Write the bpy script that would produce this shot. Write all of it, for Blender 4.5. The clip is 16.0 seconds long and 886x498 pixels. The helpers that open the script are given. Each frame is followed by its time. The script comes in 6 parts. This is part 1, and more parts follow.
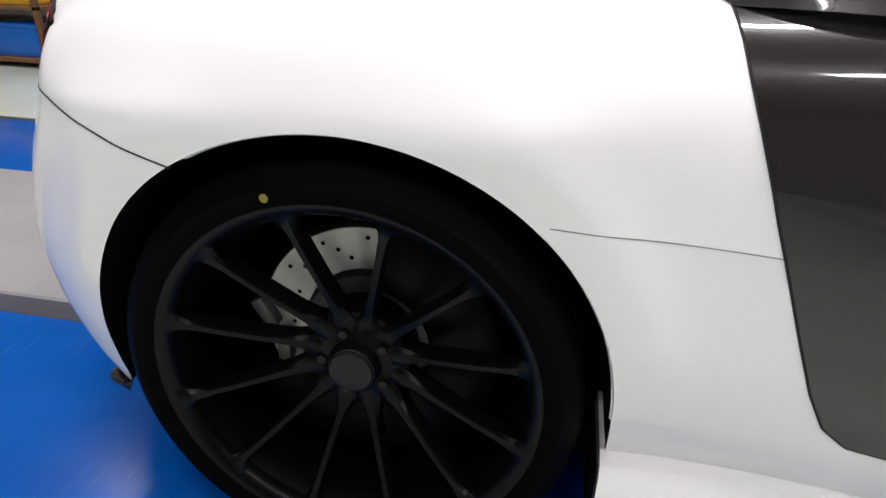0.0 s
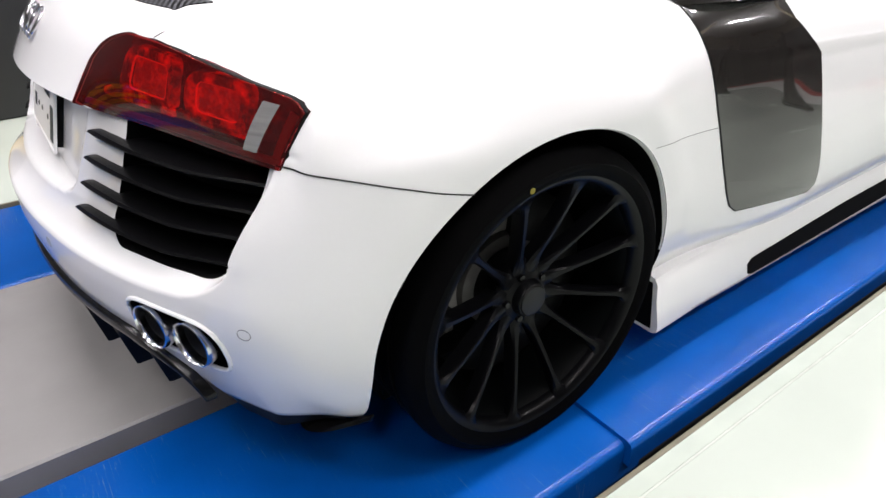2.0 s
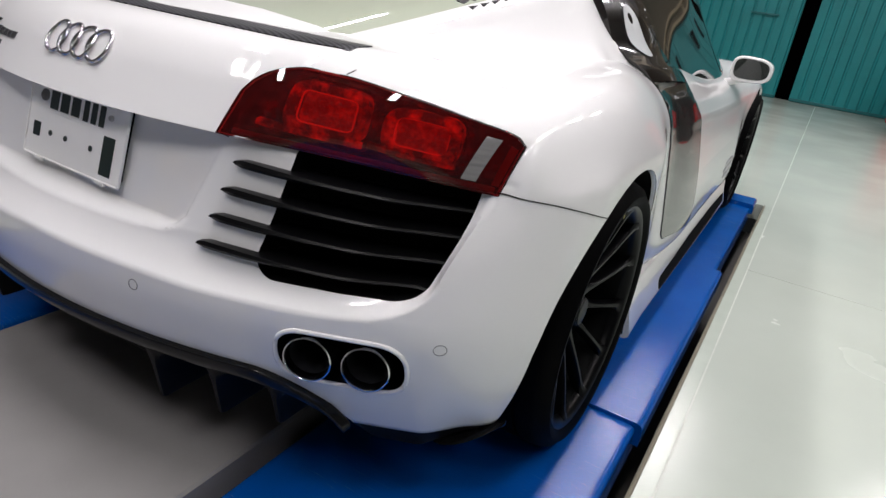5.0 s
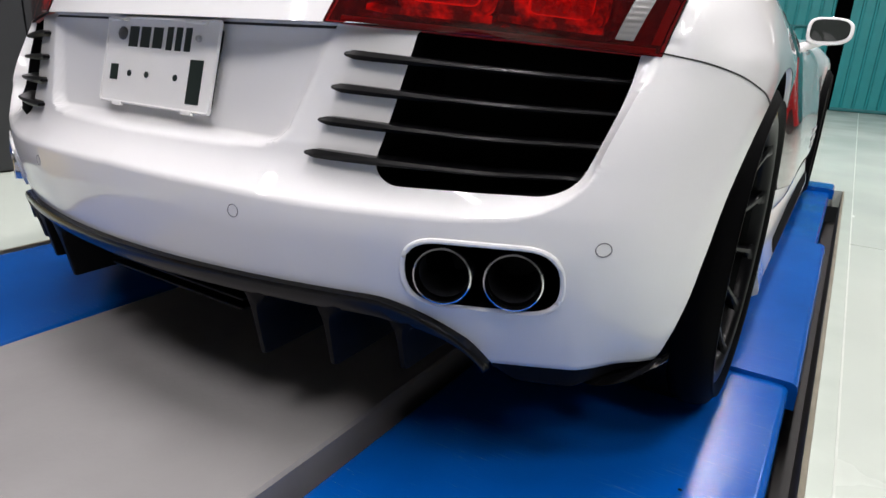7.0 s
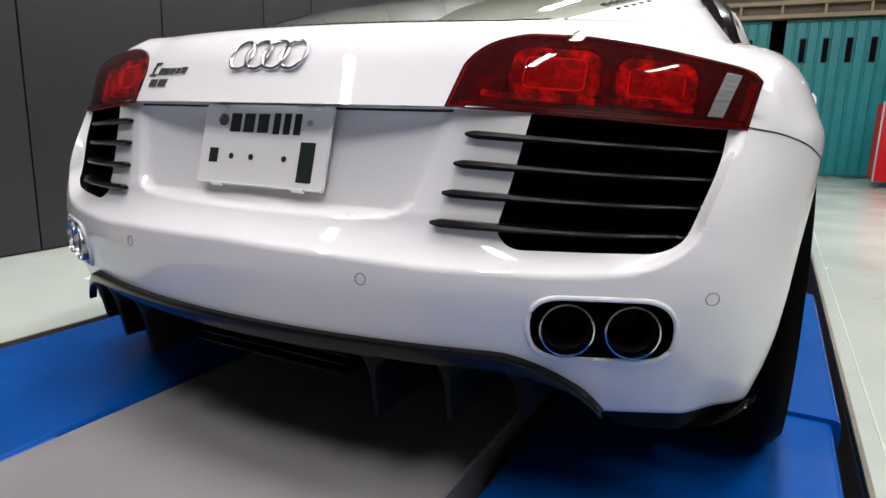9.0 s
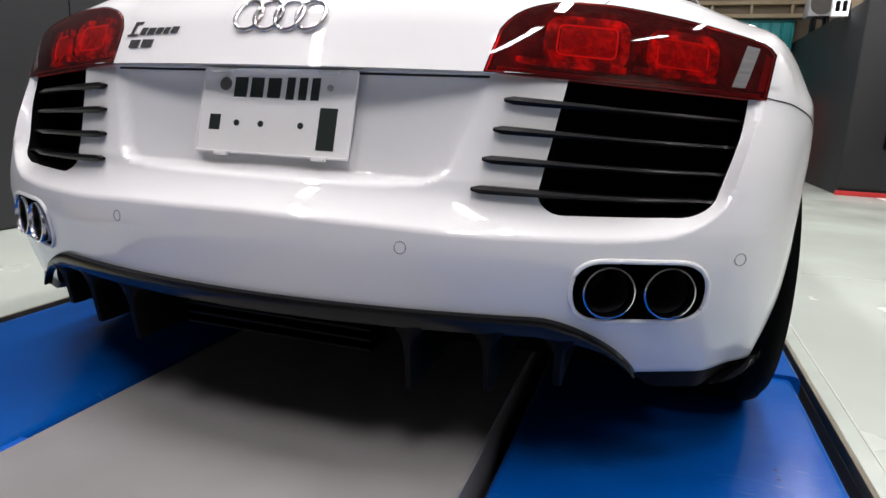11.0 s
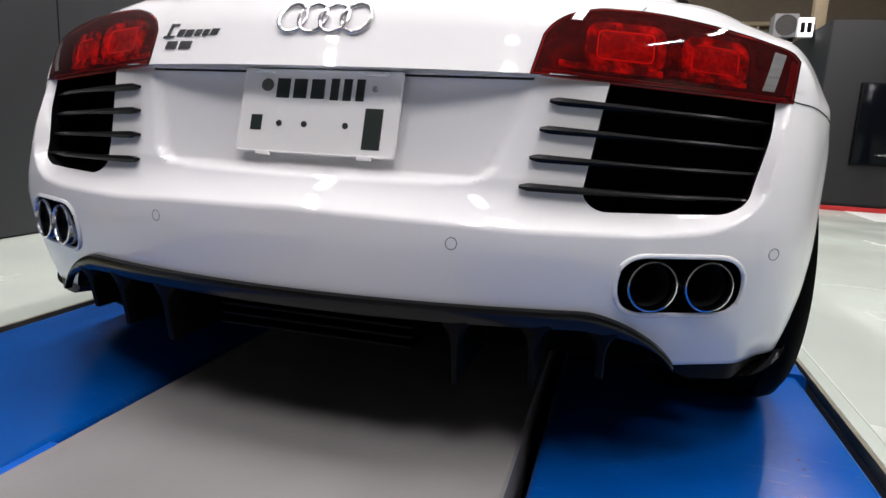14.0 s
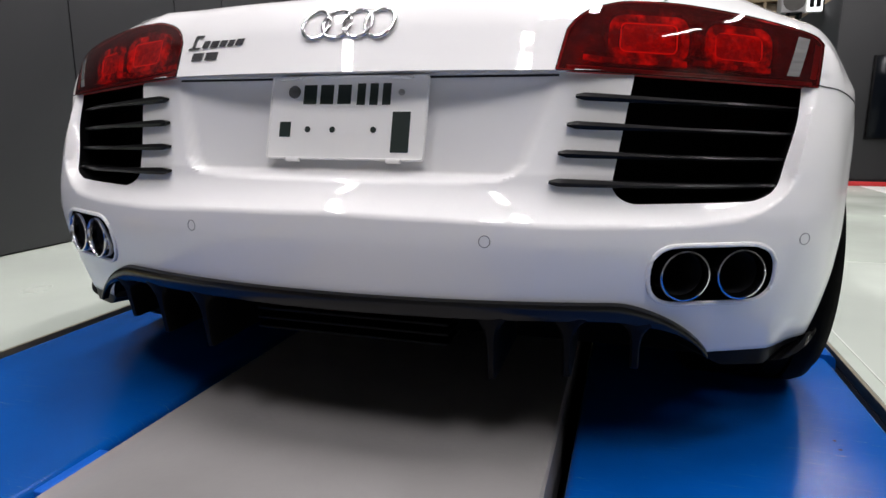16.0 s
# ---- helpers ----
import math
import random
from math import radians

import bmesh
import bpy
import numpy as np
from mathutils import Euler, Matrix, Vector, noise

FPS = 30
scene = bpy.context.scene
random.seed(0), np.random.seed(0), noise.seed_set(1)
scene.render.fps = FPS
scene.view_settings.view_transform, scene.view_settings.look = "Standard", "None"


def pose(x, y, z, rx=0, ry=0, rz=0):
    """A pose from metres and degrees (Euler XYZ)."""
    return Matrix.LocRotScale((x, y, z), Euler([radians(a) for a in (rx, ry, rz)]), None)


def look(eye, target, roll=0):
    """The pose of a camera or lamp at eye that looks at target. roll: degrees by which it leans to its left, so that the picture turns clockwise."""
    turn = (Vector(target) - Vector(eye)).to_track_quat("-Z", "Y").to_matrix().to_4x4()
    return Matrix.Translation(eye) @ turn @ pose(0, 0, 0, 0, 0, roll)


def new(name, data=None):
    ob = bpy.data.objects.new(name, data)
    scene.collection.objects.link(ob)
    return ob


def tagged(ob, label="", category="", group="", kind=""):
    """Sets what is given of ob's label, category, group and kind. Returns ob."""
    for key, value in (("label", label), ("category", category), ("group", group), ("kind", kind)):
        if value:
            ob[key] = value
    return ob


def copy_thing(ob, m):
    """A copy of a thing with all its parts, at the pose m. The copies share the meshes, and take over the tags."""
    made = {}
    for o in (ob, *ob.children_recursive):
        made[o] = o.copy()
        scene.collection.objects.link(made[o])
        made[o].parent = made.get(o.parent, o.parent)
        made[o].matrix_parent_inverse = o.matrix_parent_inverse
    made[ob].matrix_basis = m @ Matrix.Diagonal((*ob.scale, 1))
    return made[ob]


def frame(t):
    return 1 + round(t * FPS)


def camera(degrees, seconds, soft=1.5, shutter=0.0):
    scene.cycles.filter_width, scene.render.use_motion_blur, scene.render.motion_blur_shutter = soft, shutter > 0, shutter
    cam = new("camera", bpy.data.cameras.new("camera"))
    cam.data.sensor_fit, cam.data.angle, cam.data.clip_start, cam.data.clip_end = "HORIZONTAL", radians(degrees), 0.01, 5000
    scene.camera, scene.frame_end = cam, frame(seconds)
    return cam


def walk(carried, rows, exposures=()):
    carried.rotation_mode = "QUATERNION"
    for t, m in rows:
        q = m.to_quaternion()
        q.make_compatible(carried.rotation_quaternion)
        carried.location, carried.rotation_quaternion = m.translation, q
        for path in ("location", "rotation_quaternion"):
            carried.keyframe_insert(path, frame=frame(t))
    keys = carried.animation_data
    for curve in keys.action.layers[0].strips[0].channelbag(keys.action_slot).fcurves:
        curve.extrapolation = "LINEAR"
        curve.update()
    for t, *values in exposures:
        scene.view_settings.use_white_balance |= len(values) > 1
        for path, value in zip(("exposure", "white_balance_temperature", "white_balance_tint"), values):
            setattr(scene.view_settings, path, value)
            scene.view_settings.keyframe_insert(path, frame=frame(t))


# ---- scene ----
from mathutils.kdtree import KDTree

cam = camera(70.1, 16.0)
PATH = [
    (0, (1.649, 0.267, 0.924), (-0.113, -0.057, 0.034), 1.5),
    (0.5, (1.721, 0.036, 0.966), (-0.026, 0.051, -0.008), 2.6),
    (1, (1.71, -0.236, 0.987), (0.02, 0.174, -0.001), 1.9),
    (1.5, (1.728, -0.526, 1.03), (0.177, 0.227, 0.015), 2.4),
    (2, (1.693, -0.777, 1.085), (0.285, 0.234, 0.087), -0.8),
    (2.5, (1.627, -1.033, 1.115), (0.403, 0.24, 0.176), 1.0),
    (3, (1.557, -1.285, 1.113), (0.465, 0.129, 0.213), 3.0),
    (5.5, (1.205, -1.403, 1.0), (0.339, 0.226, 0.228), 8.4),
    (6, (1.152, -1.384, 0.929), (0.174, 0.188, 0.172), 7.5),
    (6.5, (1.119, -1.383, 0.839), (0.119, 0.178, 0.088), 6.0),
    (7, (1.098, -1.424, 0.737), (0.104, 0.192, 0.107), 2.8),
    (7.5, (1.071, -1.512, 0.729), (0.116, 0.17, 0.22), 2.5),
    (8, (1.049, -1.612, 0.72), (0.133, 0.116, 0.301), 3.4),
    (8.5, (0.974, -1.646, 0.734), (0.077, 0.094, 0.327), 4.3),
    (9, (0.903, -1.639, 0.736), (0.006, 0.101, 0.327), 1.5),
    (9.5, (0.857, -1.624, 0.681), (0.002, 0.138, 0.275), 1.6),
    (12, (0.607, -1.782, 0.686), (0.136, 0.115, 0.262), 2.1),
    (12.5, (0.6, -1.772, 0.673), (0.146, 0.132, 0.266), 2.2),
    (13, (0.579, -1.782, 0.649), (0.113, 0.123, 0.258), 4.7),
    (13.5, (0.571, -1.787, 0.651), (0.081, 0.115, 0.272), 4.2),
    (14, (0.561, -1.795, 0.649), (0.047, 0.102, 0.28), 2.8),
    (14.5, (0.538, -1.814, 0.655), (0.012, 0.078, 0.274), 1.6),
    (15, (0.543, -1.805, 0.658), (0.017, 0.087, 0.276), -0.1),
    (15.5, (0.545, -1.804, 0.663), (0.01, 0.083, 0.275), 0.1),
    (16, (0.527, -1.82, 0.664), (-0.019, 0.063, 0.268), 0.2),
]
EXPOSURES = [(0, -0.03), (1, 0.30), (1.5, 0.32), (2, 0.16), (3, -0.05), (5.5, -0.60), (7, -0.02), (8, 0.06), (8.5, -0.02), (9.5, -0.26), (12, -0.06), (16, -0.20)]
walk(cam, [(t, look(eye, target, roll)) for t, eye, target, roll in PATH], EXPOSURES)

# ---- world and lights ----
world = bpy.data.worlds.new("world")
scene.world = world
world.use_nodes = True
world.node_tree.nodes["Background"].inputs[0].default_value = (0.9, 0.95, 1.0, 1)
world.node_tree.nodes["Background"].inputs[1].default_value = 0.010
CEILING = 4.3
FLOOR = -0.02
TUBE_POWER = 64.0


# ---- materials ----
def material(name, colour, rough=0.5, metal=0.0, vary=0.0, scale=8.0, bump=0.0, bump_scale=60.0, coat=0.0, dark=None, emit=0.0, streak=None, rough_vary=0.0, spec=0.5):
    m = bpy.data.materials.new(name)
    m.use_nodes = True
    nt = m.node_tree
    p = nt.nodes["Principled BSDF"]
    p.inputs["Base Color"].default_value = (*colour, 1)
    p.inputs["Roughness"].default_value = rough
    p.inputs["Metallic"].default_value = metal
    p.inputs["Coat Weight"].default_value = coat
    p.inputs["Specular IOR Level"].default_value = spec
    p.inputs["Coat Roughness"].default_value = 0.03
    if emit:
        p.inputs["Emission Color"].default_value = (*colour, 1)
        p.inputs["Emission Strength"].default_value = emit
    if vary or bump or rough_vary:
        co = nt.nodes.new("ShaderNodeTexCoord")
        mp = nt.nodes.new("ShaderNodeMapping")
        nt.links.new(co.outputs["Object"], mp.inputs[0])
        if streak:
            mp.inputs["Scale"].default_value = streak
    if vary:
        n1 = nt.nodes.new("ShaderNodeTexNoise")
        n1.inputs["Scale"].default_value = scale
        n1.inputs["Detail"].default_value = 6
        n2 = nt.nodes.new("ShaderNodeTexNoise")
        n2.inputs["Scale"].default_value = scale * 0.15
        n2.inputs["Detail"].default_value = 3
        nt.links.new(mp.outputs[0], n1.inputs[0])
        nt.links.new(mp.outputs[0], n2.inputs[0])
        add = nt.nodes.new("ShaderNodeMath")
        add.operation = "ADD"
        nt.links.new(n1.outputs[0], add.inputs[0])
        nt.links.new(n2.outputs[0], add.inputs[1])
        half = nt.nodes.new("ShaderNodeMath")
        half.operation = "MULTIPLY"
        half.inputs[1].default_value = 0.5
        nt.links.new(add.outputs[0], half.inputs[0])
        ramp = nt.nodes.new("ShaderNodeValToRGB")
        ramp.color_ramp.elements[0].position = 0.32
        ramp.color_ramp.elements[1].position = 0.68
        other = dark or tuple(c * (1 - vary) for c in colour)
        ramp.color_ramp.elements[0].color = (*other, 1)
        ramp.color_ramp.elements[1].color = (*colour, 1)
        nt.links.new(half.outputs[0], ramp.inputs[0])
        nt.links.new(ramp.outputs[0], p.inputs["Base Color"])
    if rough_vary:
        n4 = nt.nodes.new("ShaderNodeTexNoise")
        n4.inputs["Scale"].default_value = scale * 0.6
        n4.inputs["Detail"].default_value = 5
        nt.links.new(mp.outputs[0], n4.inputs[0])
        mr = nt.nodes.new("ShaderNodeMapRange")
        mr.inputs[1].default_value, mr.inputs[2].default_value = 0.3, 0.7
        mr.inputs[3].default_value, mr.inputs[4].default_value = max(0.02, rough - rough_vary), rough + rough_vary
        nt.links.new(n4.outputs[0], mr.inputs[0])
        nt.links.new(mr.outputs[0], p.inputs["Roughness"])
    if bump:
        n3 = nt.nodes.new("ShaderNodeTexNoise")
        n3.inputs["Scale"].default_value = bump_scale
        n3.inputs["Detail"].default_value = 4
        nt.links.new(mp.outputs[0], n3.inputs[0])
        b = nt.nodes.new("ShaderNodeBump")
        b.inputs["Strength"].default_value = bump
        b.inputs["Distance"].default_value = 0.01
        nt.links.new(n3.outputs[0], b.inputs["Height"])
        nt.links.new(b.outputs[0], p.inputs["Normal"])
    return m


def lens_material(name, colour, rough=0.02):
    """Coloured clear plastic: what lies behind shows through it, and it mirrors at the surface."""
    m = bpy.data.materials.new(name)
    m.use_nodes = True
    nt = m.node_tree
    nt.nodes.remove(nt.nodes["Principled BSDF"])
    out = nt.nodes["Material Output"]
    tr = nt.nodes.new("ShaderNodeBsdfTransparent")
    tr.inputs[0].default_value = (*colour, 1)
    gl = nt.nodes.new("ShaderNodeBsdfGlossy")
    gl.inputs["Roughness"].default_value = rough
    fr = nt.nodes.new("ShaderNodeFresnel")
    fr.inputs[0].default_value = 1.5
    mix = nt.nodes.new("ShaderNodeMixShader")
    haze = nt.nodes.new("ShaderNodeBsdfDiffuse")
    haze.inputs[0].default_value = (*(min(1.0, c + 0.03) for c in colour), 1)
    dull = nt.nodes.new("ShaderNodeMixShader")
    dull.inputs[0].default_value = 0.05
    nt.links.new(tr.outputs[0], dull.inputs[1])
    nt.links.new(haze.outputs[0], dull.inputs[2])
    nt.links.new(fr.outputs[0], mix.inputs[0])
    nt.links.new(dull.outputs[0], mix.inputs[1])
    nt.links.new(gl.outputs[0], mix.inputs[2])
    nt.links.new(mix.outputs[0], out.inputs[0])
    return m


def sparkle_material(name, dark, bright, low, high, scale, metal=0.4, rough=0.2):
    """Moulded lamp optics: a dark base with clusters that glow more than the rest, imitating caught light."""
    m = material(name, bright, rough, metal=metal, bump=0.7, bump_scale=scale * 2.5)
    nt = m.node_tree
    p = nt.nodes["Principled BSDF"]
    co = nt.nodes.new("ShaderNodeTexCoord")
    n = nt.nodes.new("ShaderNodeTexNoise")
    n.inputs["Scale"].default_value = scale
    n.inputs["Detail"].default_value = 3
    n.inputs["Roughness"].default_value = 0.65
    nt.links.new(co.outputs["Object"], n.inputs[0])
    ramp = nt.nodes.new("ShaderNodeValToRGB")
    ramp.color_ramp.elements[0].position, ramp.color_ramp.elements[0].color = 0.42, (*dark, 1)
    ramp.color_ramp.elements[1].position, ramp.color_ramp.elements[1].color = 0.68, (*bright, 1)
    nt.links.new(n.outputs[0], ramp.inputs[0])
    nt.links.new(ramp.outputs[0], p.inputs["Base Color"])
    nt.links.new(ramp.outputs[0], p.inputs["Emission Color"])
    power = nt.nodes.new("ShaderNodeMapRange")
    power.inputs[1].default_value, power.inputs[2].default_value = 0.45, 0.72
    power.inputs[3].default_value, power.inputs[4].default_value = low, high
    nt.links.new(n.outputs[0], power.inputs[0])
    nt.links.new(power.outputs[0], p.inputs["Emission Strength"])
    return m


def carbon_material():
    m = material("carbon_weave", (0.03, 0.03, 0.035), 0.30, spec=0.10)
    nt = m.node_tree
    co = nt.nodes.new("ShaderNodeTexCoord")
    mp = nt.nodes.new("ShaderNodeMapping")
    mp.inputs["Rotation"].default_value = (0, 0, radians(-64))
    w = nt.nodes.new("ShaderNodeTexWave")
    w.inputs["Scale"].default_value = 30
    r = nt.nodes.new("ShaderNodeValToRGB")
    r.color_ramp.elements[0].position = 0.30
    r.color_ramp.elements[0].color = (0.002, 0.002, 0.0025, 1)
    r.color_ramp.elements[1].position = 0.75
    r.color_ramp.elements[1].color = (0.085, 0.085, 0.095, 1)
    nt.links.new(co.outputs["Object"], mp.inputs[0])
    nt.links.new(mp.outputs[0], w.inputs[0])
    nt.links.new(w.outputs[0], r.inputs[0])
    nt.links.new(r.outputs[0], nt.nodes["Principled BSDF"].inputs["Base Color"])
    return m


def deck_material():
    """Blue enamel with pale scratches where tyres and jacks have rubbed it."""
    m = material("blue_deck_paint", (0.0004, 0.078, 0.37), 0.21, spec=0.34, vary=0.25, scale=5, bump=0.05, bump_scale=140, rough_vary=0.06)
    nt = m.node_tree
    p = nt.nodes["Principled BSDF"]
    base = p.inputs["Base Color"].links[0].from_socket
    co = nt.nodes.new("ShaderNodeTexCoord")
    patch = nt.nodes.new("ShaderNodeTexNoise")
    patch.inputs["Scale"].default_value = 2.6
    patch.inputs["Detail"].default_value = 3
    nt.links.new(co.outputs["Object"], patch.inputs[0])
    pr = nt.nodes.new("ShaderNodeMapRange")
    pr.inputs[1].default_value, pr.inputs[2].default_value = 0.46, 0.60
    nt.links.new(patch.outputs[0], pr.inputs[0])
    last = None
    for angle, stretch, size in ((12, 60, 3.0), (-16, 45, 3.0), (70, 50, 3.0), (8, 9, 9.0)):
        mp = nt.nodes.new("ShaderNodeMapping")
        mp.inputs["Rotation"].default_value = (0, 0, radians(angle))
        mp.inputs["Scale"].default_value = (1.6, 1.6 * stretch, 1.6)
        n = nt.nodes.new("ShaderNodeTexNoise")
        n.inputs["Scale"].default_value = size
        n.inputs["Detail"].default_value = 5
        n.inputs["Roughness"].default_value = 0.75
        nt.links.new(co.outputs["Object"], mp.inputs[0])
        nt.links.new(mp.outputs[0], n.inputs[0])
        r = nt.nodes.new("ShaderNodeMapRange")
        r.inputs[1].default_value, r.inputs[2].default_value = 0.625, 0.72
        nt.links.new(n.outputs[0], r.inputs[0])
        if last is None:
            last = r.outputs[0]
        else:
            mx = nt.nodes.new("ShaderNodeMath")
            mx.operation = "MAXIMUM"
            nt.links.new(last, mx.inputs[0])
            nt.links.new(r.outputs[0], mx.inputs[1])
            last = mx.outputs[0]
    mul = nt.nodes.new("ShaderNodeMath")
    mul.operation = "MULTIPLY"
    nt.links.new(last, mul.inputs[0])
    nt.links.new(pr.outputs[0], mul.inputs[1])
    mix = nt.nodes.new("ShaderNodeMixRGB")
    mix.inputs[2].default_value = (0.17, 0.26, 0.30, 1)
    nt.links.new(mul.outputs[0], mix.inputs[0])
    nt.links.new(base, mix.inputs[1])
    nt.links.new(mix.outputs[0], p.inputs["Base Color"])
    return m


PAINT = material("white_car_paint", (0.80, 0.795, 0.80), 0.4, spec=0.12, coat=1.0, vary=0.02, scale=3)
BLACK_SATIN = material("black_satin_plastic", (0.0025, 0.0025, 0.003), 0.45, spec=0.1, bump=0.05, bump_scale=300)
BLACK_GLOSS = material("black_gloss_lacquer", (0.003, 0.003, 0.0035), 0.16, spec=0.2)
BLADE = material("graphite_side_blade_lacquer", (0.014, 0.012, 0.011), 0.22, spec=0.2, coat=1.0, vary=0.1, scale=400)
DIFFUSER_BLACK = material("half_gloss_black_plastic", (0.004, 0.004, 0.0045), 0.24, spec=0.35, bump=0.03, bump_scale=200)
# near-black that puts the shade of recesses and undersides into the colour
CAVITY = material("black_cavity_shade", (0.0015, 0.0015, 0.002), 0.9, spec=0.1)
FIN_BLACK = material("matt_black_slat_plastic", (0.003, 0.003, 0.0035), 0.32, spec=0.14, bump=0.05, bump_scale=300)
MESH_BLACK = material("black_grille_mesh", (0.002, 0.002, 0.002), 0.8, bump=0.2, bump_scale=500)
RUBBER = material("tyre_rubber", (0.0014, 0.0014, 0.0016), 0.6, spec=0.03, vary=0.3, scale=14, bump=0.06, bump_scale=250)
RIM = material("matt_black_rim_paint", (0.0024, 0.0025, 0.0032), 0.30, spec=0.12, vary=0.15, scale=30)
BADGE = material("satin_chrome_badge", (0.62, 0.62, 0.64), 0.10, metal=1.0)
BADGE_DARK = material("dark_chrome_script", (0.16, 0.16, 0.17), 0.25, metal=0.8)
PIT_STRIP = material("dirty_concrete_pit_strip", (0.50, 0.555, 0.49), 0.22, vary=0.14, scale=9)
CHROME = material("polished_chrome", (0.62, 0.62, 0.64), 0.15, metal=1.0)
# darker copy of the rim paint: the shade inside the wheel is painted in
BARREL = material("shaded_inner_rim_paint", (0.0008, 0.0012, 0.0014), 0.5, spec=0.05, vary=0.2, scale=20)
CAP_GREY = material("worn_grey_hub_cap", (0.0065, 0.007, 0.0065), 0.45, spec=0.3, vary=0.3, scale=60)
SENSOR_GAP = material("grey_sensor_gap", (0.22, 0.22, 0.225), 0.7)
LINK_BLUE = material("blue_brake_bracket", (0.02, 0.12, 0.42), 0.4, vary=0.2, scale=30)
LENS_EDGE = material("bright_red_reflex_strip", (0.50, 0.016, 0.018), 0.3, bump=0.2, bump_scale=200)
STEEL = material("machined_brake_steel", (0.50, 0.49, 0.475), 0.36, metal=0.6, vary=0.15, scale=40)
ALLOY = material("cast_alloy_hub", (0.16, 0.155, 0.15), 0.5, metal=0.6, vary=0.2, scale=30)
SEAM = material("panel_gap_shadow_rubber", (0.012, 0.012, 0.013), 0.8)
LENS_RED = lens_material("red_tail_lens", (0.64, 0.024, 0.028))
LENS_CLEAR = lens_material("clear_lens", (0.9, 0.9, 0.9))
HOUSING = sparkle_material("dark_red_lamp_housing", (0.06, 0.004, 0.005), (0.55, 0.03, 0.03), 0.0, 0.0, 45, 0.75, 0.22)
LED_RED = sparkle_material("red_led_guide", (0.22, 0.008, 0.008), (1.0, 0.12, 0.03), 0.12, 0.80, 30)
# reflector blocks and their rims glow in place of the light they mirror
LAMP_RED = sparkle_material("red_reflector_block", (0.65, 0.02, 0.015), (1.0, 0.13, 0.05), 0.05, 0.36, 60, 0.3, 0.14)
GLINT = material("orange_red_painted_glint", (0.9, 0.10, 0.03), 0.25, emit=0.5)
REVERSE = material("clear_ribbed_reverse_lens", (0.40, 0.39, 0.385), 0.20, metal=0.45, vary=0.4, scale=20, streak=(0.4, 0.4, 9))
FOG_RED = material("red_fog_lens", (0.30, 0.010, 0.012), 0.2, coat=0.6)
GLASS = material("dark_tinted_car_glass", (0.018, 0.022, 0.020), 0.03, coat=1.0)
# pale base colours of these two panes paint in the brightness they reflect
REAR_GLASS = material("greenish_rear_glass_sheen", (0.46, 0.50, 0.40), 0.05, coat=1.0)
QUARTER = material("quarter_glass_sheen", (0.74, 0.76, 0.77), 0.12, coat=1.0)
MIRROR = material("mirror_glass", (0.75, 0.76, 0.78), 0.02, metal=1.0)
PLATE_WHITE = material("plate_white_enamel", (0.90, 0.89, 0.87), 0.35, vary=0.03, scale=30)
PLATE_GREEN = material("plate_dark_green_paint", (0.006, 0.016, 0.012), 0.5)
YELLOW_DOT = material("yellow_tyre_paint", (0.22, 0.18, 0.015), 0.6)
CARBON = carbon_material()
DECK = deck_material()
DECK_SIDE = material("blue_deck_edge_paint", (0.004, 0.12, 0.62), 0.35, vary=0.3, scale=8)
GREY_PLATE = material("grey_painted_plate", (0.28, 0.269, 0.269), 0.42, vary=0.16, scale=7, bump=0.04, bump_scale=80, rough_vary=0.1)
PIT_WALL = material("brown_grey_pit_lining", (0.075, 0.068, 0.060), 0.6, vary=0.4, scale=10)
PIT = material("pit_dark_steel", (0.03, 0.028, 0.026), 0.7, vary=0.3, scale=20)
SOOT = material("sooty_pipe_steel", (0.012, 0.013, 0.017), 0.6, metal=0.3, vary=0.3, scale=40)
RUST = material("brown_pit_edge", (0.20, 0.18, 0.13), 0.7, vary=0.4, scale=15)
FLOOR_MAT = material("pale_green_epoxy_floor", (0.52, 0.57, 0.51), 0.20, vary=0.12, scale=2.2, bump=0.008, bump_scale=25, rough_vary=0.09)
FLOOR_LINE = material("pale_floor_joint", (0.54, 0.58, 0.52), 0.5, vary=0.2, scale=30)
DARK_WALL = material("dark_grey_partition_paint", (0.019, 0.0195, 0.022), 0.55, vary=0.2, scale=3)
GREY_WALL = material("charcoal_partition_paint", (0.0105, 0.0108, 0.0125), 0.6, vary=0.15, scale=3)
PALE_WALL = material("grey_wall_paint", (0.14, 0.14, 0.14), 0.7, vary=0.1, scale=2)
CEIL_MAT = material("ceiling_panel_paint", (0.22, 0.22, 0.215), 0.8, vary=0.1, scale=2)
TEAL = material("teal_door_enamel", (0.008, 0.25, 0.265), 0.38, vary=0.22, scale=5)
TEAL_DARK = material("teal_door_edge", (0.006, 0.13, 0.14), 0.5, vary=0.2, scale=6)
DOOR_GAP = material("dark_beyond_door", (0.0006, 0.0006, 0.0007), 0.9, spec=0.0)
BEAM = material("tan_steel_beam_paint", (0.38, 0.30, 0.19), 0.6, vary=0.25, scale=6)
BEAM_DARK = material("brown_beam_shadow_board", (0.17, 0.135, 0.09), 0.7, vary=0.2, scale=6)
CARTON = material("kraft_cardboard", (0.58, 0.46, 0.20), 0.8, vary=0.12, scale=10)
TOOL_BLUE = material("blue_tool_cabinet_enamel", (0.01, 0.13, 0.55), 0.35, vary=0.15, scale=6)
PALE_METAL = material("pale_grey_cabinet_enamel", (0.42, 0.41, 0.42), 0.45, vary=0.1, scale=6)
CRATE_YELLOW = material("yellow_plastic_crate", (0.72, 0.42, 0.03), 0.5, vary=0.15, scale=8)
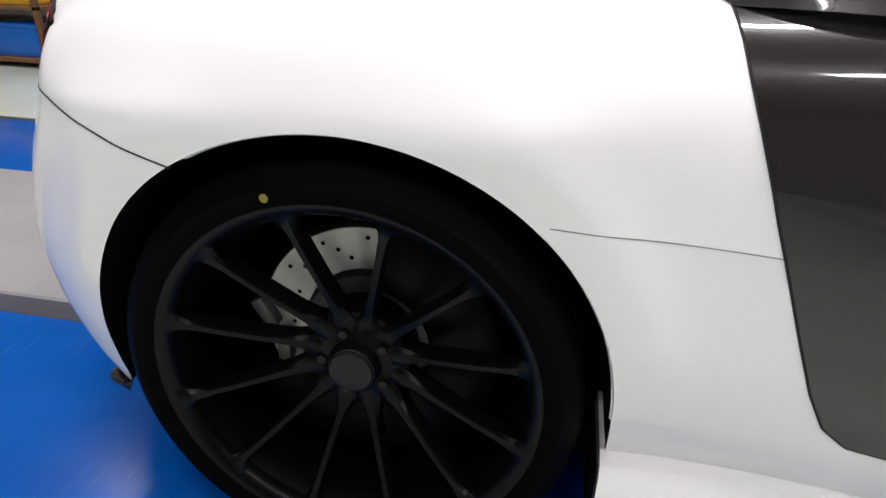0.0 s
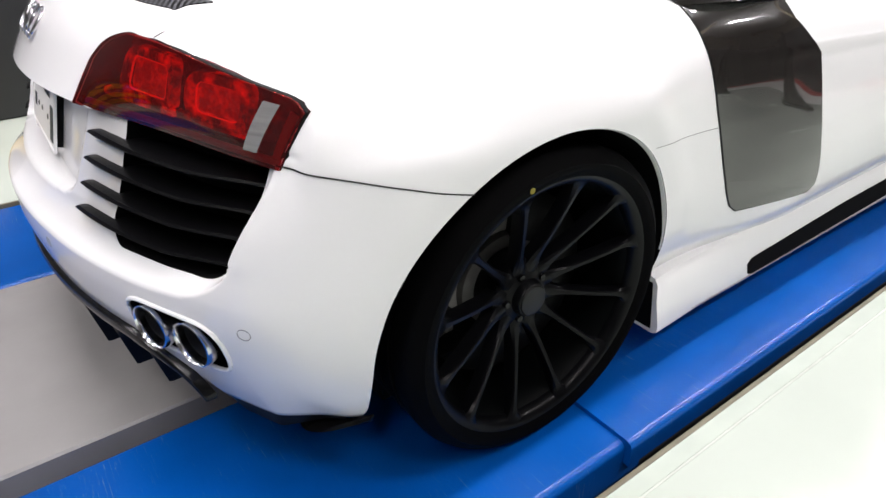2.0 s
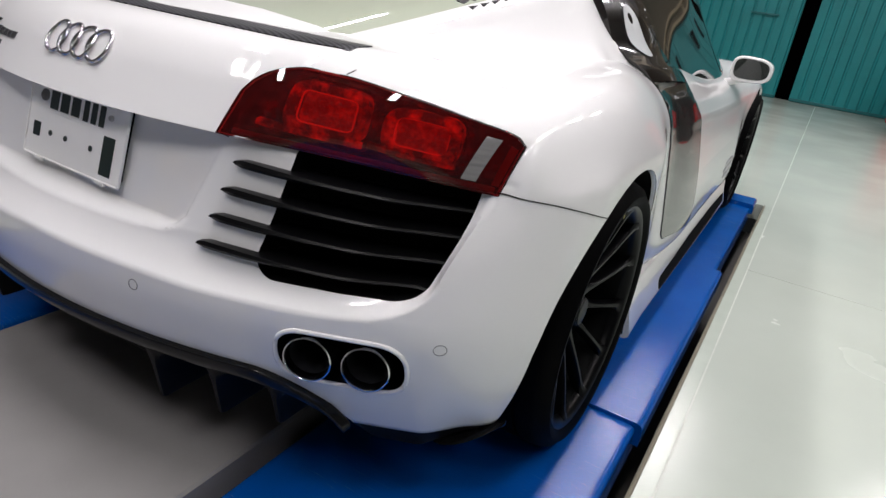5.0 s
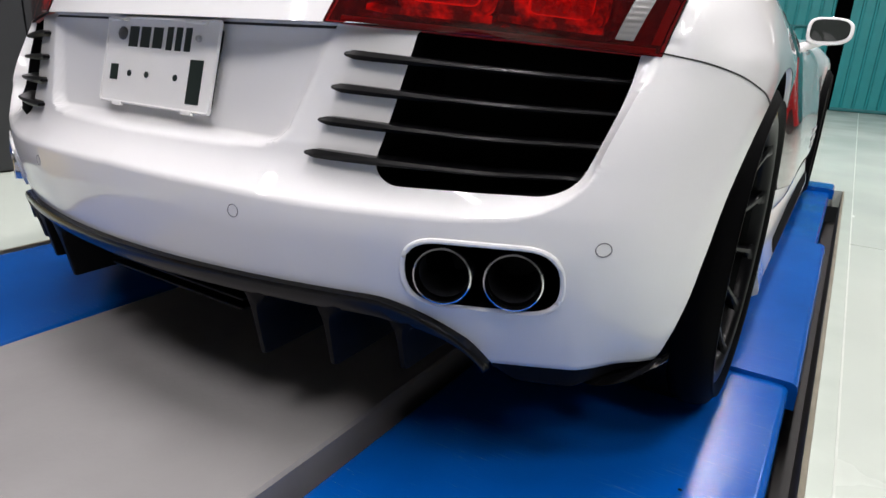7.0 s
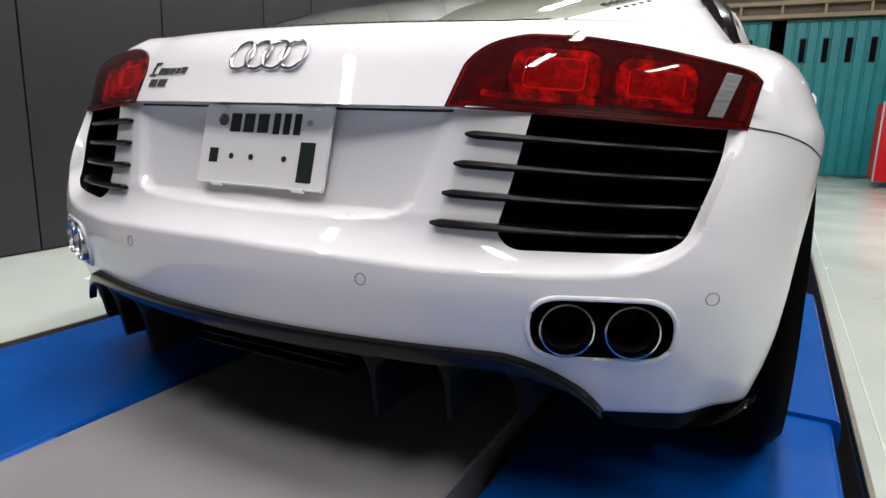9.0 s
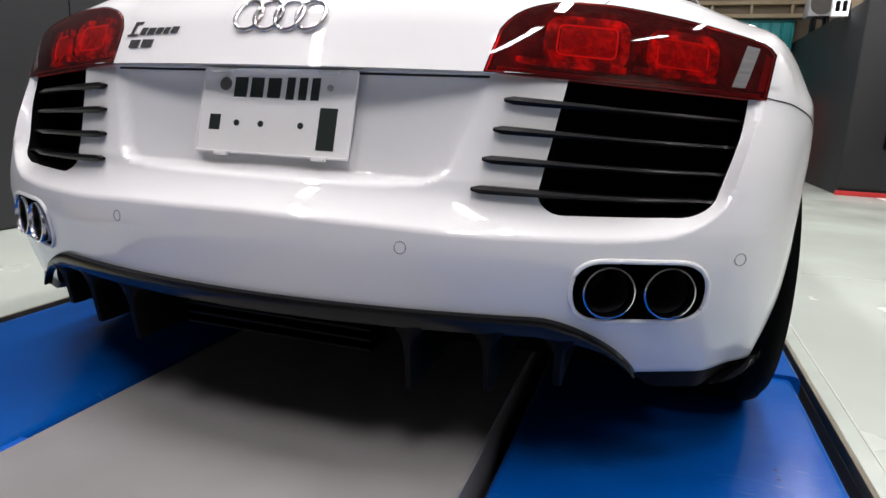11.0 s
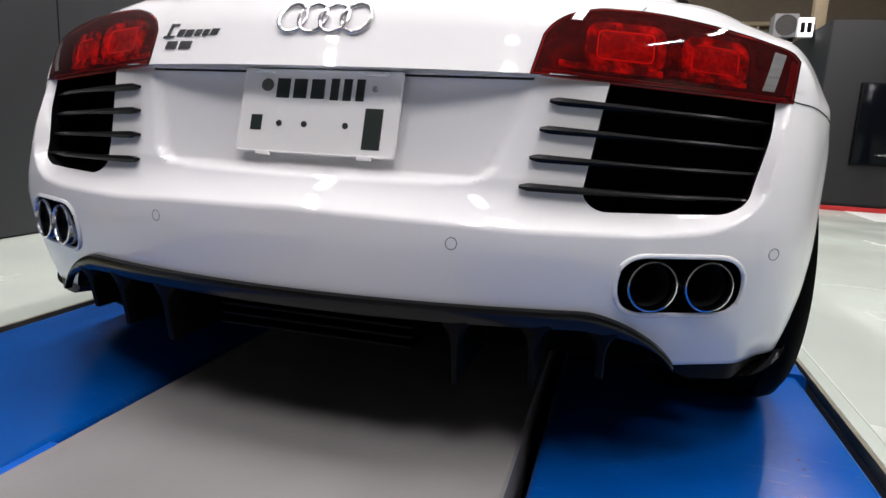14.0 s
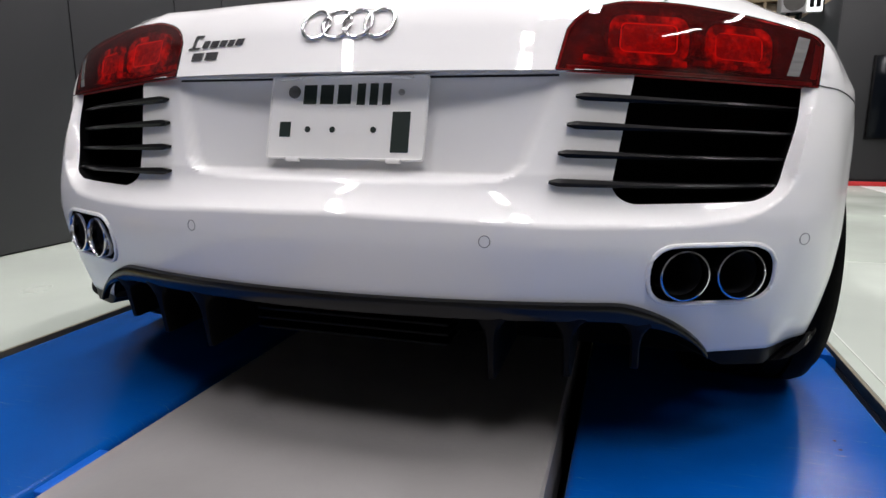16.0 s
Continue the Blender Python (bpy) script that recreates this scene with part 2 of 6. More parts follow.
SHELF_BROWN = material("brown_shelf_steel", (0.16, 0.075, 0.03), 0.6, vary=0.2, scale=8)
VEND_RED = material("red_vending_enamel", (0.60, 0.012, 0.016), 0.5, spec=0.15, vary=0.08, scale=4)
WHITE_PLAIN = material("white_gloss_enamel", (0.78, 0.78, 0.76), 0.4)
AC_GREY = material("shaded_grey_fan_grille", (0.09, 0.085, 0.078), 0.6, vary=0.3, scale=40)
SIGN_LIT = material("lit_sign_face", (0.95, 0.97, 1.0), 0.5, emit=1.6)
SCREEN = material("black_screen_glass", (0.003, 0.004, 0.006), 0.12, spec=0.14)
RED_TRIM = material("red_skirting_paint", (0.5, 0.02, 0.02), 0.5, vary=0.1)
TUBE = material("fluorescent_tube_glass", (1.0, 1.0, 0.98), 0.4, emit=9.0)
DECAL = material("grey_door_decal", (0.42, 0.42, 0.44), 0.5)


# ---- mesh helpers ----
def part(name, bm, mat, parent=None, label="", smooth=True, angle=38):
    me = bpy.data.meshes.new(name)
    bmesh.ops.recalc_face_normals(bm, faces=bm.faces)
    if smooth:
        lim = radians(angle)
        for f in bm.faces:
            f.smooth = True
        for e in bm.edges:
            e.smooth = len(e.link_faces) == 2 and e.calc_face_angle(0) < lim
    bm.to_mesh(me)
    bm.free()
    for m in (mat if isinstance(mat, (list, tuple)) else (mat,)):
        me.materials.append(m)
    ob = new(name, me)
    if parent is not None:
        ob.parent = parent
    if label:
        tagged(ob, label)
    return ob


def thing(name, label, category, group="", at=(0, 0, 0), kind=""):
    ob = new(name)
    ob.empty_display_size = 0.1
    ob.location = at
    return tagged(ob, label, category, group, kind)


def add_box(bm, lo, hi, bevel=0.0, segs=2):
    b = bmesh.new()
    bmesh.ops.create_cube(b, size=1)
    for v in b.verts:
        v.co = Vector([lo[i] + (v.co[i] + 0.5) * (hi[i] - lo[i]) for i in range(3)])
    if bevel:
        bmesh.ops.bevel(b, geom=b.edges[:], offset=bevel, segments=segs, affect="EDGES", profile=0.5)
    join(bm, b)


def join(bm, other, m=None):
    if m is not None:
        bmesh.ops.transform(other, matrix=m, verts=other.verts)
    vs = {v: bm.verts.new(v.co) for v in other.verts}
    for f in other.faces:
        nf = bm.faces.new([vs[v] for v in f.verts])
        nf.material_index = f.material_index
    other.free()


def box(name, lo, hi, mat, parent=None, label="", bevel=0.004):
    bm = bmesh.new()
    add_box(bm, lo, hi, bevel)
    return part(name, bm, mat, parent, label)


def tube(points, radius, closed=False, sides=8):
    """A round rod along points."""
    bm = bmesh.new()
    pts = [Vector(p) for p in points]
    n = len(pts)
    rings = []
    for i, p in enumerate(pts):
        a = pts[(i - 1) % n] if closed or i > 0 else p
        b = pts[(i + 1) % n] if closed or i < n - 1 else p
        d = (b - a).normalized()
        up = Vector((0, 0, 1)) if abs(d.z) < 0.9 else Vector((0, 1, 0))
        s = d.cross(up).normalized()
        w = s.cross(d).normalized()
        r = radius[i] if isinstance(radius, (list, tuple)) else radius
        rings.append([bm.verts.new(p + (s * math.cos(k * 2 * math.pi / sides) + w * math.sin(k * 2 * math.pi / sides)) * r) for k in range(sides)])
    for i in range(n if closed else n - 1):
        q, r2 = rings[i], rings[(i + 1) % n]
        for k in range(sides):
            bm.faces.new([q[k], q[(k + 1) % sides], r2[(k + 1) % sides], r2[k]])
    if not closed:
        bm.faces.new(rings[0][::-1])
        bm.faces.new(rings[-1])
    return bm


def lathe(profile, steps=64, closed=False):
    """profile: (radius, x) points turned round the x axis."""
    bm = bmesh.new()
    rings = []
    for r, x in profile:
        rings.append([bm.verts.new((x, r * math.cos(2 * math.pi * k / steps), r * math.sin(2 * math.pi * k / steps))) for k in range(steps)])
    for a, b in zip(rings, rings[1:] + (rings[:1] if closed else [])):
        for k in range(steps):
            bm.faces.new([a[k], a[(k + 1) % steps], b[(k + 1) % steps], b[k]])
    return bm


def disc(bm, centre, r, axis="x", steps=32):
    ring = []
    for k in range(steps):
        c, s = r * math.cos(2 * math.pi * k / steps), r * math.sin(2 * math.pi * k / steps)
        off = {"x": (0, c, s), "y": (c, 0, s), "z": (c, s, 0)}[axis]
        ring.append(bm.verts.new(Vector(centre) + Vector(off)))
    bm.faces.new(ring)


def prism(bm, outline, lo, hi):
    """outline: (x, z) points; lo and hi give y at a point, or are numbers."""
    fl = lo if callable(lo) else (lambda x, z: lo)
    fh = hi if callable(hi) else (lambda x, z: hi)
    a = [bm.verts.new((x, fl(x, z), z)) for x, z in outline]
    b = [bm.verts.new((x, fh(x, z), z)) for x, z in outline]
    n = len(outline)
    for i in range(n):
        bm.faces.new([a[i], a[(i + 1) % n], b[(i + 1) % n], b[i]])
    bm.faces.new(a[::-1])
    bm.faces.new(b)


def rounded(points, radius, steps=5):
    """A polygon with its corners rounded off. radius: one number, or one for each corner."""
    out, n = [], len(points)
    for i, p in enumerate(points):
        r = radius[i] if isinstance(radius, (list, tuple)) else radius
        p = Vector(p)
        a, b = Vector(points[i - 1]) - p, Vector(points[(i + 1) % n]) - p
        r = min(r, a.length * 0.49, b.length * 0.49)
        p0, p1 = p + a.normalized() * r, p + b.normalized() * r
        for k in range(steps + 1):
            t = k / steps
            q = p0 * (1 - t) ** 2 + p * 2 * t * (1 - t) + p1 * t * t
            out.append((q.x, q.y))
    return out


def pchip(xs, ys, x):
    """Smooth interpolation that does not overshoot."""
    xs, ys = np.asarray(xs, float), np.asarray(ys, float)
    h = np.diff(xs)
    d = np.diff(ys) / h
    m = np.zeros(len(xs))
    m[0], m[-1] = d[0], d[-1]
    for i in range(1, len(xs) - 1):
        if d[i - 1] * d[i] > 0:
            w1, w2 = 2 * h[i] + h[i - 1], h[i] + 2 * h[i - 1]
            m[i] = (w1 + w2) / (w1 / d[i - 1] + w2 / d[i])
    x = np.clip(np.asarray(x, float), xs[0], xs[-1])
    i = np.clip(np.searchsorted(xs, x, side="right") - 1, 0, len(h) - 1)
    t = (x - xs[i]) / h[i]
    return ((1 + 2 * t) * (1 - t) ** 2 * ys[i] + t * (1 - t) ** 2 * h[i] * m[i] + t * t * (3 - 2 * t) * ys[i + 1] + t * t * (t - 1) * h[i] * m[i + 1])


# ---- the car's outer surface ----
# plan of one half at bumper height: rear parabola, corner, side, nose
REAR_Y, BOW = -0.80, 0.33
NR = 110  # columns across half of the rear face
AXLE_Z, TYRE_R, WHEELBASE = 0.34, 0.34, 2.65
ARCH_R = 0.376


REAR_X = np.concatenate([np.linspace(0, 0.68, NR - 38), np.linspace(0.68, 0.82, 39)[1:]])


def plan_curve():
    pts = [(x, REAR_Y + BOW * x * x) for x in REAR_X]
    p0, p1, p2, p3 = Vector((0.82, REAR_Y + BOW * 0.6724)), Vector((0.905, -0.532)), Vector((0.976, -0.37)), Vector((0.982, -0.18))
    for t in np.linspace(0, 1, 26)[1:]:
        q = p0 * (1 - t) ** 3 + p1 * 3 * t * (1 - t) ** 2 + p2 * 3 * t * t * (1 - t) + p3 * t ** 3
        pts.append((q.x, q.y))
    ys = [-0.18, 0.0, 0.26, 0.5, 0.64, 1.0, 1.6, 2.2, 2.65, 3.0, 3.25]
    xs = [0.982, 0.985, 0.976, 0.955, 0.950, 0.948, 0.945, 0.950, 0.962, 0.94, 0.86]
    for y in np.concatenate([np.linspace(-0.18, 0.62, 54)[1:], np.linspace(0.62, 3.25, 57)[1:]]):
        pts.append((float(pchip(ys, xs, y)), float(y)))
    for t in np.linspace(0, 1, 24)[1:]:
        a = t * math.pi / 2
        pts.append((0.86 * math.cos(a) ** 0.8 if t < 1 else 0.0, 3.25 + 0.35 * math.sin(a) ** 0.9))
    return pts


PLAN = plan_curve()
ROW_Z = [0.235, 0.30, 0.38, 0.455, 0.495, 0.512, 0.535, 0.565, 0.62, 0.68, 0.72, 0.742, 0.746, 0.752, 0.754, 0.80, 0.845, 0.875, 0.895, 0.908, 0.916]
REAR_IN = [0.06, 0.034, 0.011, 0.0, 0.0015, 0.009, 0.026, 0.054, 0.074, 0.090, 0.101, 0.106, 0.112, 0.112, 0.090, 0.118, 0.145, 0.170, 0.192, 0.215, 0.26]
CORNER_IN = [0.095, 0.048, 0.014, 0.0, 0.002, 0.005, 0.010, 0.018, 0.034, 0.060, 0.079, 0.088, 0.090, 0.092, 0.093, 0.118, 0.145, 0.170, 0.192, 0.215, 0.26]
SIDE_IN = [0.05, 0.02, 0.004, 0.0, 0.0, 0.0, 0.0, 0.0, 0.0, 0.0, 0.002, 0.005, 0.006, 0.007, 0.008, 0.026, 0.056, 0.080, 0.105, 0.14, 0.20]
FINE = []
for a in range(len(ROW_Z) - 1):
    n = max(1, round((ROW_Z[a + 1] - ROW_Z[a]) / (0.004 if 0.48 < ROW_Z[a] < 0.60 else 0.009)))
    FINE += [a + k / n for k in range(n)]
FINE.append(len(ROW_Z) - 1)


def row_values(table):
    """A profile table at the fine rows, smooth except at the lid's lip."""
    t = np.arange(len(table))
    lo = pchip(t[:12], table[:12], [f for f in FINE if f <= 11])
    mid = np.interp([f for f in FINE if 11 < f < 14], t, table)
    hi = pchip(t[14:], table[14:], [f for f in FINE if f >= 14])
    return np.concatenate([lo, mid, hi])


ROWS_Z, ROWS_R, ROWS_C, ROWS_S = (row_values(v) for v in (ROW_Z, REAR_IN, CORNER_IN, SIDE_IN))


def smoothstep(a, b, x):
    t = min(1, max(0, (x - a) / (b - a)))
    return t * t * (3 - 2 * t)


def plate_back(x, z):
    return -0.640 - (0.753 - z) * 0.29 + 0.06 * x * x


def recess(x, y, z):
    """How far the number plate's bay lies behind the surface."""
    if z > 0.753:
        return 0.0
    edge = float(np.interp(z, [0.556, 0.562, 0.571, 0.590, 0.625, 0.681, 0.753], [0.20, 0.300, 0.330, 0.348, 0.359, 0.379, 0.402]))
    w = smoothstep(-0.004, 0.012, min(z - 0.560, edge - x))
    return max(0.0, plate_back(x, z) - y) * w


# the crease that runs under the plate's bay and the grille and turns up to the lamp's outer corner, as (x, z)
CREASE = [(0.0, 0.503), (0.25, 0.496), (0.45, 0.487), (0.60, 0.487), (0.70, 0.494), (0.755, 0.509), (0.788, 0.530), (0.810, 0.556), (0.825, 0.610), (0.837, 0.655), (0.850, 0.712), (0.856, 0.76)]
CREASE_X = np.concatenate([np.linspace(0, 0.78, 60), np.linspace(0.785, 0.856, 40)])
CREASE_FINE = np.stack([CREASE_X, pchip([p[0] for p in CREASE], [p[1] for p in CREASE], CREASE_X)], axis=1)


def pod_depth(x, z):
    """0 on the bumper's outer skin, rising steeply to 1 inside the crease."""
    if x >= 0.856 or z <= float(np.interp(x, CREASE_FINE[:, 0], CREASE_FINE[:, 1])):
        return 0.0
    p, a, b = np.array((x, z)), CREASE_FINE[:-1], CREASE_FINE[1:]
    along = np.clip(((p - a) * (b - a)).sum(1) / ((b - a) ** 2).sum(1), 0, 1)
    dist = float(np.min(np.linalg.norm(a + along[:, None] * (b - a) - p, axis=1)))
    reach = 0.066 - 0.038 * smoothstep(0.64, 0.78, x)
    return 1 - (1 - min(1.0, dist / reach)) ** 1.9


def flare(y, z):
    """The raised lip round both wheel arches."""
    r = min(math.hypot(y, z - AXLE_Z), math.hypot(y - WHEELBASE, z - AXLE_Z))
    lip = 0.0050 * (1 - smoothstep(0.428, 0.485, r)) if r > 0.428 else 0.0050 - 0.0038 * (0.428 - r) / 0.052
    return lip * smoothstep(0.28, 0.48, z)


def surface_grid():
    """Points of one half as [column][row], bottom to shoulder."""
    n = len(PLAN)
    cols = []
    for i, (x, y) in enumerate(PLAN):
        rear = i < NR + 26
        wr = 1 - smoothstep(0.80, 0.865, x) if rear else 0.0
        ws = smoothstep(NR + 2, NR + 18, i)
        outer = (1 - ws) * ROWS_C + ws * ROWS_S
        rows_z = ROWS_Z
        if rear and x < 0.76:
            # one row of the grid follows the crease
            to = (float(np.interp(x, CREASE_FINE[:, 0], CREASE_FINE[:, 1])) - 0.495) * (1 - smoothstep(0.70, 0.755, x))
            rows_z = ROWS_Z + to * np.array([1 - smoothstep(0, 0.038, abs(zz - 0.495)) for zz in ROWS_Z])
        d = wr * ROWS_R + (1 - wr) * outer
        xo = np.zeros(len(ROWS_Z))
        if rear and 0.76 < x < 0.90:
            # one column of the grid follows the crease where it turns up
            x0 = PLAN[NR + 1][0]
            turn = np.interp(ROWS_Z, CREASE_FINE[60:, 1], CREASE_FINE[60:, 0]) - x0
            gate = np.array([smoothstep(0.545, 0.585, zz) * (1 - smoothstep(0.744, 0.756, zz)) for zz in ROWS_Z])
            xo = turn * gate * (1 - smoothstep(0, 0.052, abs(x - x0)))
        if rear and x < 0.9:
            gap = np.interp(np.maximum(ROWS_Z, 0.572), ROWS_Z, ROWS_R - ROWS_C)
            pod = outer + gap * np.array([pod_depth(x + dx, zz) for dx, zz in zip(xo, rows_z)])
            d = np.where((ROWS_Z > 0.46) & (ROWS_Z < 0.744), pod, d)
        lift = None
        if rear and x > 0.6:
            wc = smoothstep(0.66, 0.865, x)
            turned = np.interp(ROWS_Z, [0.80, 0.845, 0.875, 0.895, 0.908, 0.916], [0.118, 0.130, 0.148, 0.172, 0.205, 0.26])
            d = np.where(ROWS_Z > 0.80, d * (1 - wc) + turned * wc, d)
            low = np.interp(ROWS_Z, [0.80, 0.845, 0.875, 0.895, 0.908, 0.916], [0.80, 0.838, 0.853, 0.861, 0.867, 0.872])
            lift = np.where(ROWS_Z > 0.80, (low - ROWS_Z) * wc, 0.0)
        if x < 0.42:
            d = d + np.array([recess(x, y + dd, zz) for dd, zz in zip(d, ROWS_Z)])
        if rear:
            d = d - np.array([0.022 * smoothstep(0.40, 0.56, x) * (1 - smoothstep(0.60, 0.84, x)) * smoothstep(0.775, 0.87, zz) for zz in ROWS_Z])
        door = smoothstep(0.35, 1.0, y) * (1 - smoothstep(2.0, 2.4, y))
        d = d + door * (np.interp(ROWS_Z, [0.3, 0.53, 0.71, 0.9], [0.0, 0.025, 0.055, 0.055]) - 0.05)
        waist = smoothstep(0.20, 0.42, y) * (1 - smoothstep(0.50, 0.82, y))
        d = d + waist * np.interp(ROWS_Z, [0.3, 0.6, 0.68, 0.72, 0.80, 0.83, 0.866, 0.9], [0.0, 0.010, 0.016, 0.020, 0.024, 0.028, 0.044, 0.05])
        if y > -0.55:
            d = d - np.array([flare(y, zz) for zz in ROWS_Z])
        k = float(pchip([-0.9, -0.4, 0.0, 0.3, 0.8, 1.5, 2.0, 2.65, 3.2, 3.6], [1, 1, 1.04, 1.06, 0.95, 0.72, 0.68, 0.72, 0.5, 0.4], y))
        z = np.where(ROWS_Z > 0.6, 0.6 + (ROWS_Z - 0.6) * k, rows_z)
        if lift is not None:
            z = z + lift
        # way inwards: ahead at the rear, sideways at the flank, back at the nose
        a = smoothstep(NR + 6, NR + 24, i)
        b = smoothstep(3.15, 3.5, y)
        way = Vector((-a * (1 - b), (1 - a) - b, 0))
        way.normalize()
        slope = (PLAN[i + 1][1] - PLAN[i - 1][1]) / (PLAN[i + 1][0] - PLAN[i - 1][0]) if xo.any() else 0.0
        cols.append([(max(0.0, x + dx + way.x * dd), y + slope * dx + way.y * dd, zz) for dx, dd, zz in zip(xo, d, z)])
    g = np.array(cols)
    # flank above the seam: a nearly plane panel up to a crest, then the flat deck
    jb = int(np.searchsorted(ROWS_Z, 0.70))
    m = g.shape[1] - jb
    kinks = (-0.47, -0.42, -0.25, 0.0, 0.26, 0.6)
    crest = ((0.866, 0.880, 0.898, 0.905, 0.862, 0.86), (-0.405, -0.355, -0.20, 0.0, 0.26, 0.6), (0.822, 0.858, 0.888, 0.900, 0.904, 0.88))
    deck = ((0.862, 0.850, 0.810, 0.790, 0.765, 0.765), (-0.26, -0.24, -0.15, 0.01, 0.26, 0.6), (0.873, 0.884, 0.902, 0.913, 0.921, 0.90))
    for i in range(NR + 3, NR + 79):
        base = g[i, jb].copy()
        yb = base[1]
        K = np.array([float(pchip(kinks, v, yb)) for v in crest])
        T = np.array([float(pchip(kinks, v, yb)) for v in deck])
        way = K - base
        Q = base + np.array((0.12 * way[0], 0.12 * way[1], 0.58 * way[2]))
        w = smoothstep(NR + 3, NR + 8, i) * (1 - smoothstep(0.12, 0.50, yb))
        for j in range(m):
            s = j / (m - 1)
            if s < 0.72:
                t = s / 0.72
                p = base * (1 - t) ** 2 + Q * 2 * t * (1 - t) + K * t * t
            else:
                t = (s - 0.72) / 0.28
                bend = K + (K - Q) * 0.15
                p = K * (1 - t) ** 2 + bend * 2 * t * (1 - t) + T * t * t
            g[i, jb + j] = g[i, jb + j] * (1 - w) + p * w
    # round the crest and ease the joints of the panels
    lo, hi = NR - 56, NR + 80
    w = np.zeros((n, g.shape[1], 1))
    for i in range(lo, hi):
        x, y = PLAN[i]
        edge = float(np.interp(x, [0.55, 0.66, 0.76, 0.83, 0.86], [0.880, 0.866, 0.848, 0.832, 0.815])) if i < NR + 5 else 0.815 - 0.09 * smoothstep(NR + 5, NR + 12, i)
        ends = smoothstep(lo, lo + 18, i) * (1 - smoothstep(hi - 20, hi, i))
        for j, z in enumerate(ROWS_Z):
            w[i, j] = ends * smoothstep(edge + 0.002, edge + 0.03, z)
    for _ in range(56):
        g[1:-1] += 0.5 * w[1:-1] * (0.5 * (g[:-2] + g[2:]) - g[1:-1])
        g[:, 1:-1] += 0.4 * w[:, 1:-1] * (0.5 * (g[:, :-2] + g[:, 2:]) - g[:, 1:-1])
    return g


GRID = surface_grid()


def rear_y(x, z, out=0.0):
    """The rear face's y at (x, z); out: metres proud of it."""
    j = np.searchsorted(ROWS_Z, z)
    j = int(min(max(j, 1), len(ROWS_Z) - 1))
    t = (z - ROWS_Z[j - 1]) / max(1e-6, ROWS_Z[j] - ROWS_Z[j - 1])
    t = min(1, max(0, t))
    row = GRID[:NR + 24, j - 1] * (1 - t) + GRID[:NR + 24, j] * t
    row = row[:int(np.argmax(row[:, 0])) + 1]
    return float(np.interp(abs(x), row[:, 0], row[:, 1])) - out


def side_x(y, z, out=0.0):
    """The flank's x at (y, z) on the right-hand side."""
    cols = GRID[NR + 20:NR + 130]
    ym = cols[:, 20, 1]
    i = int(min(max(np.searchsorted(ym, y), 1), len(ym) - 1))
    t = min(1, max(0, (y - ym[i - 1]) / (ym[i] - ym[i - 1])))
    c = cols[i - 1] * (1 - t) + cols[i] * t
    return float(np.interp(z, c[:, 2], c[:, 0])) + out


def column_at(i, z, out=0.0):
    """The surface at a plan column (a fraction between columns) and height."""
    k = int(i)
    c = GRID[k] * (1 - (i - k)) + GRID[k + 1] * (i - k)
    x, y = float(np.interp(z, c[:, 2], c[:, 0])), float(np.interp(z, c[:, 2], c[:, 1]))
    d = GRID[k + 1, 20] - GRID[k, 20]
    nrm = Vector((d[1], -d[0], 0)).normalized()
    return x + nrm.x * out, y + nrm.y * out, z


def body_shell():
    """The closed body: both halves, a rounded deck on top and a flat floor."""
    n, rows = GRID.shape[:2]
    levels = []
    for j in range(rows):
        levels.append([tuple(GRID[i, j]) for i in range(n)])
    top = GRID[:, -1]
    for s in (0.06, 0.14, 0.25, 0.4, 0.58, 0.78, 1.0):
        ring = []
        for x, y, z in top:
            ty = min(max(y, -0.15), 3.1)
            crown = max(z, 0.922) if y < 0.6 else z
            ring.append((x * (1 - s), y + (ty - y) * s, z + (crown - z) * smoothstep(0, 0.5, s) + 0.012 * s * s))
        levels.append(ring)
    bot = GRID[:, 0]
    low = [[(x * (1 - s), y + (min(max(y, -0.15), 3.1) - y) * s, z) for x, y, z in bot] for s in (1.0, 0.5)]
    levels = low + levels
    loop = list(range(n)) + [-(i) for i in range(n - 2, 0, -1)]
    bm = bmesh.new()
    grid = []
    for lv in levels:
        grid.append([bm.verts.new((lv[abs(i)][0] * (1 if i >= 0 else -1), lv[abs(i)][1], lv[abs(i)][2])) for i in loop])
    m = len(loop)
    for a, b in zip(grid, grid[1:]):
        for k in range(m):
            try:
                bm.faces.new([a[k], a[(k + 1) % m], b[(k + 1) % m], b[k]])
            except ValueError:
                pass
    bmesh.ops.remove_doubles(bm, verts=bm.verts, dist=0.0004)
    return bm


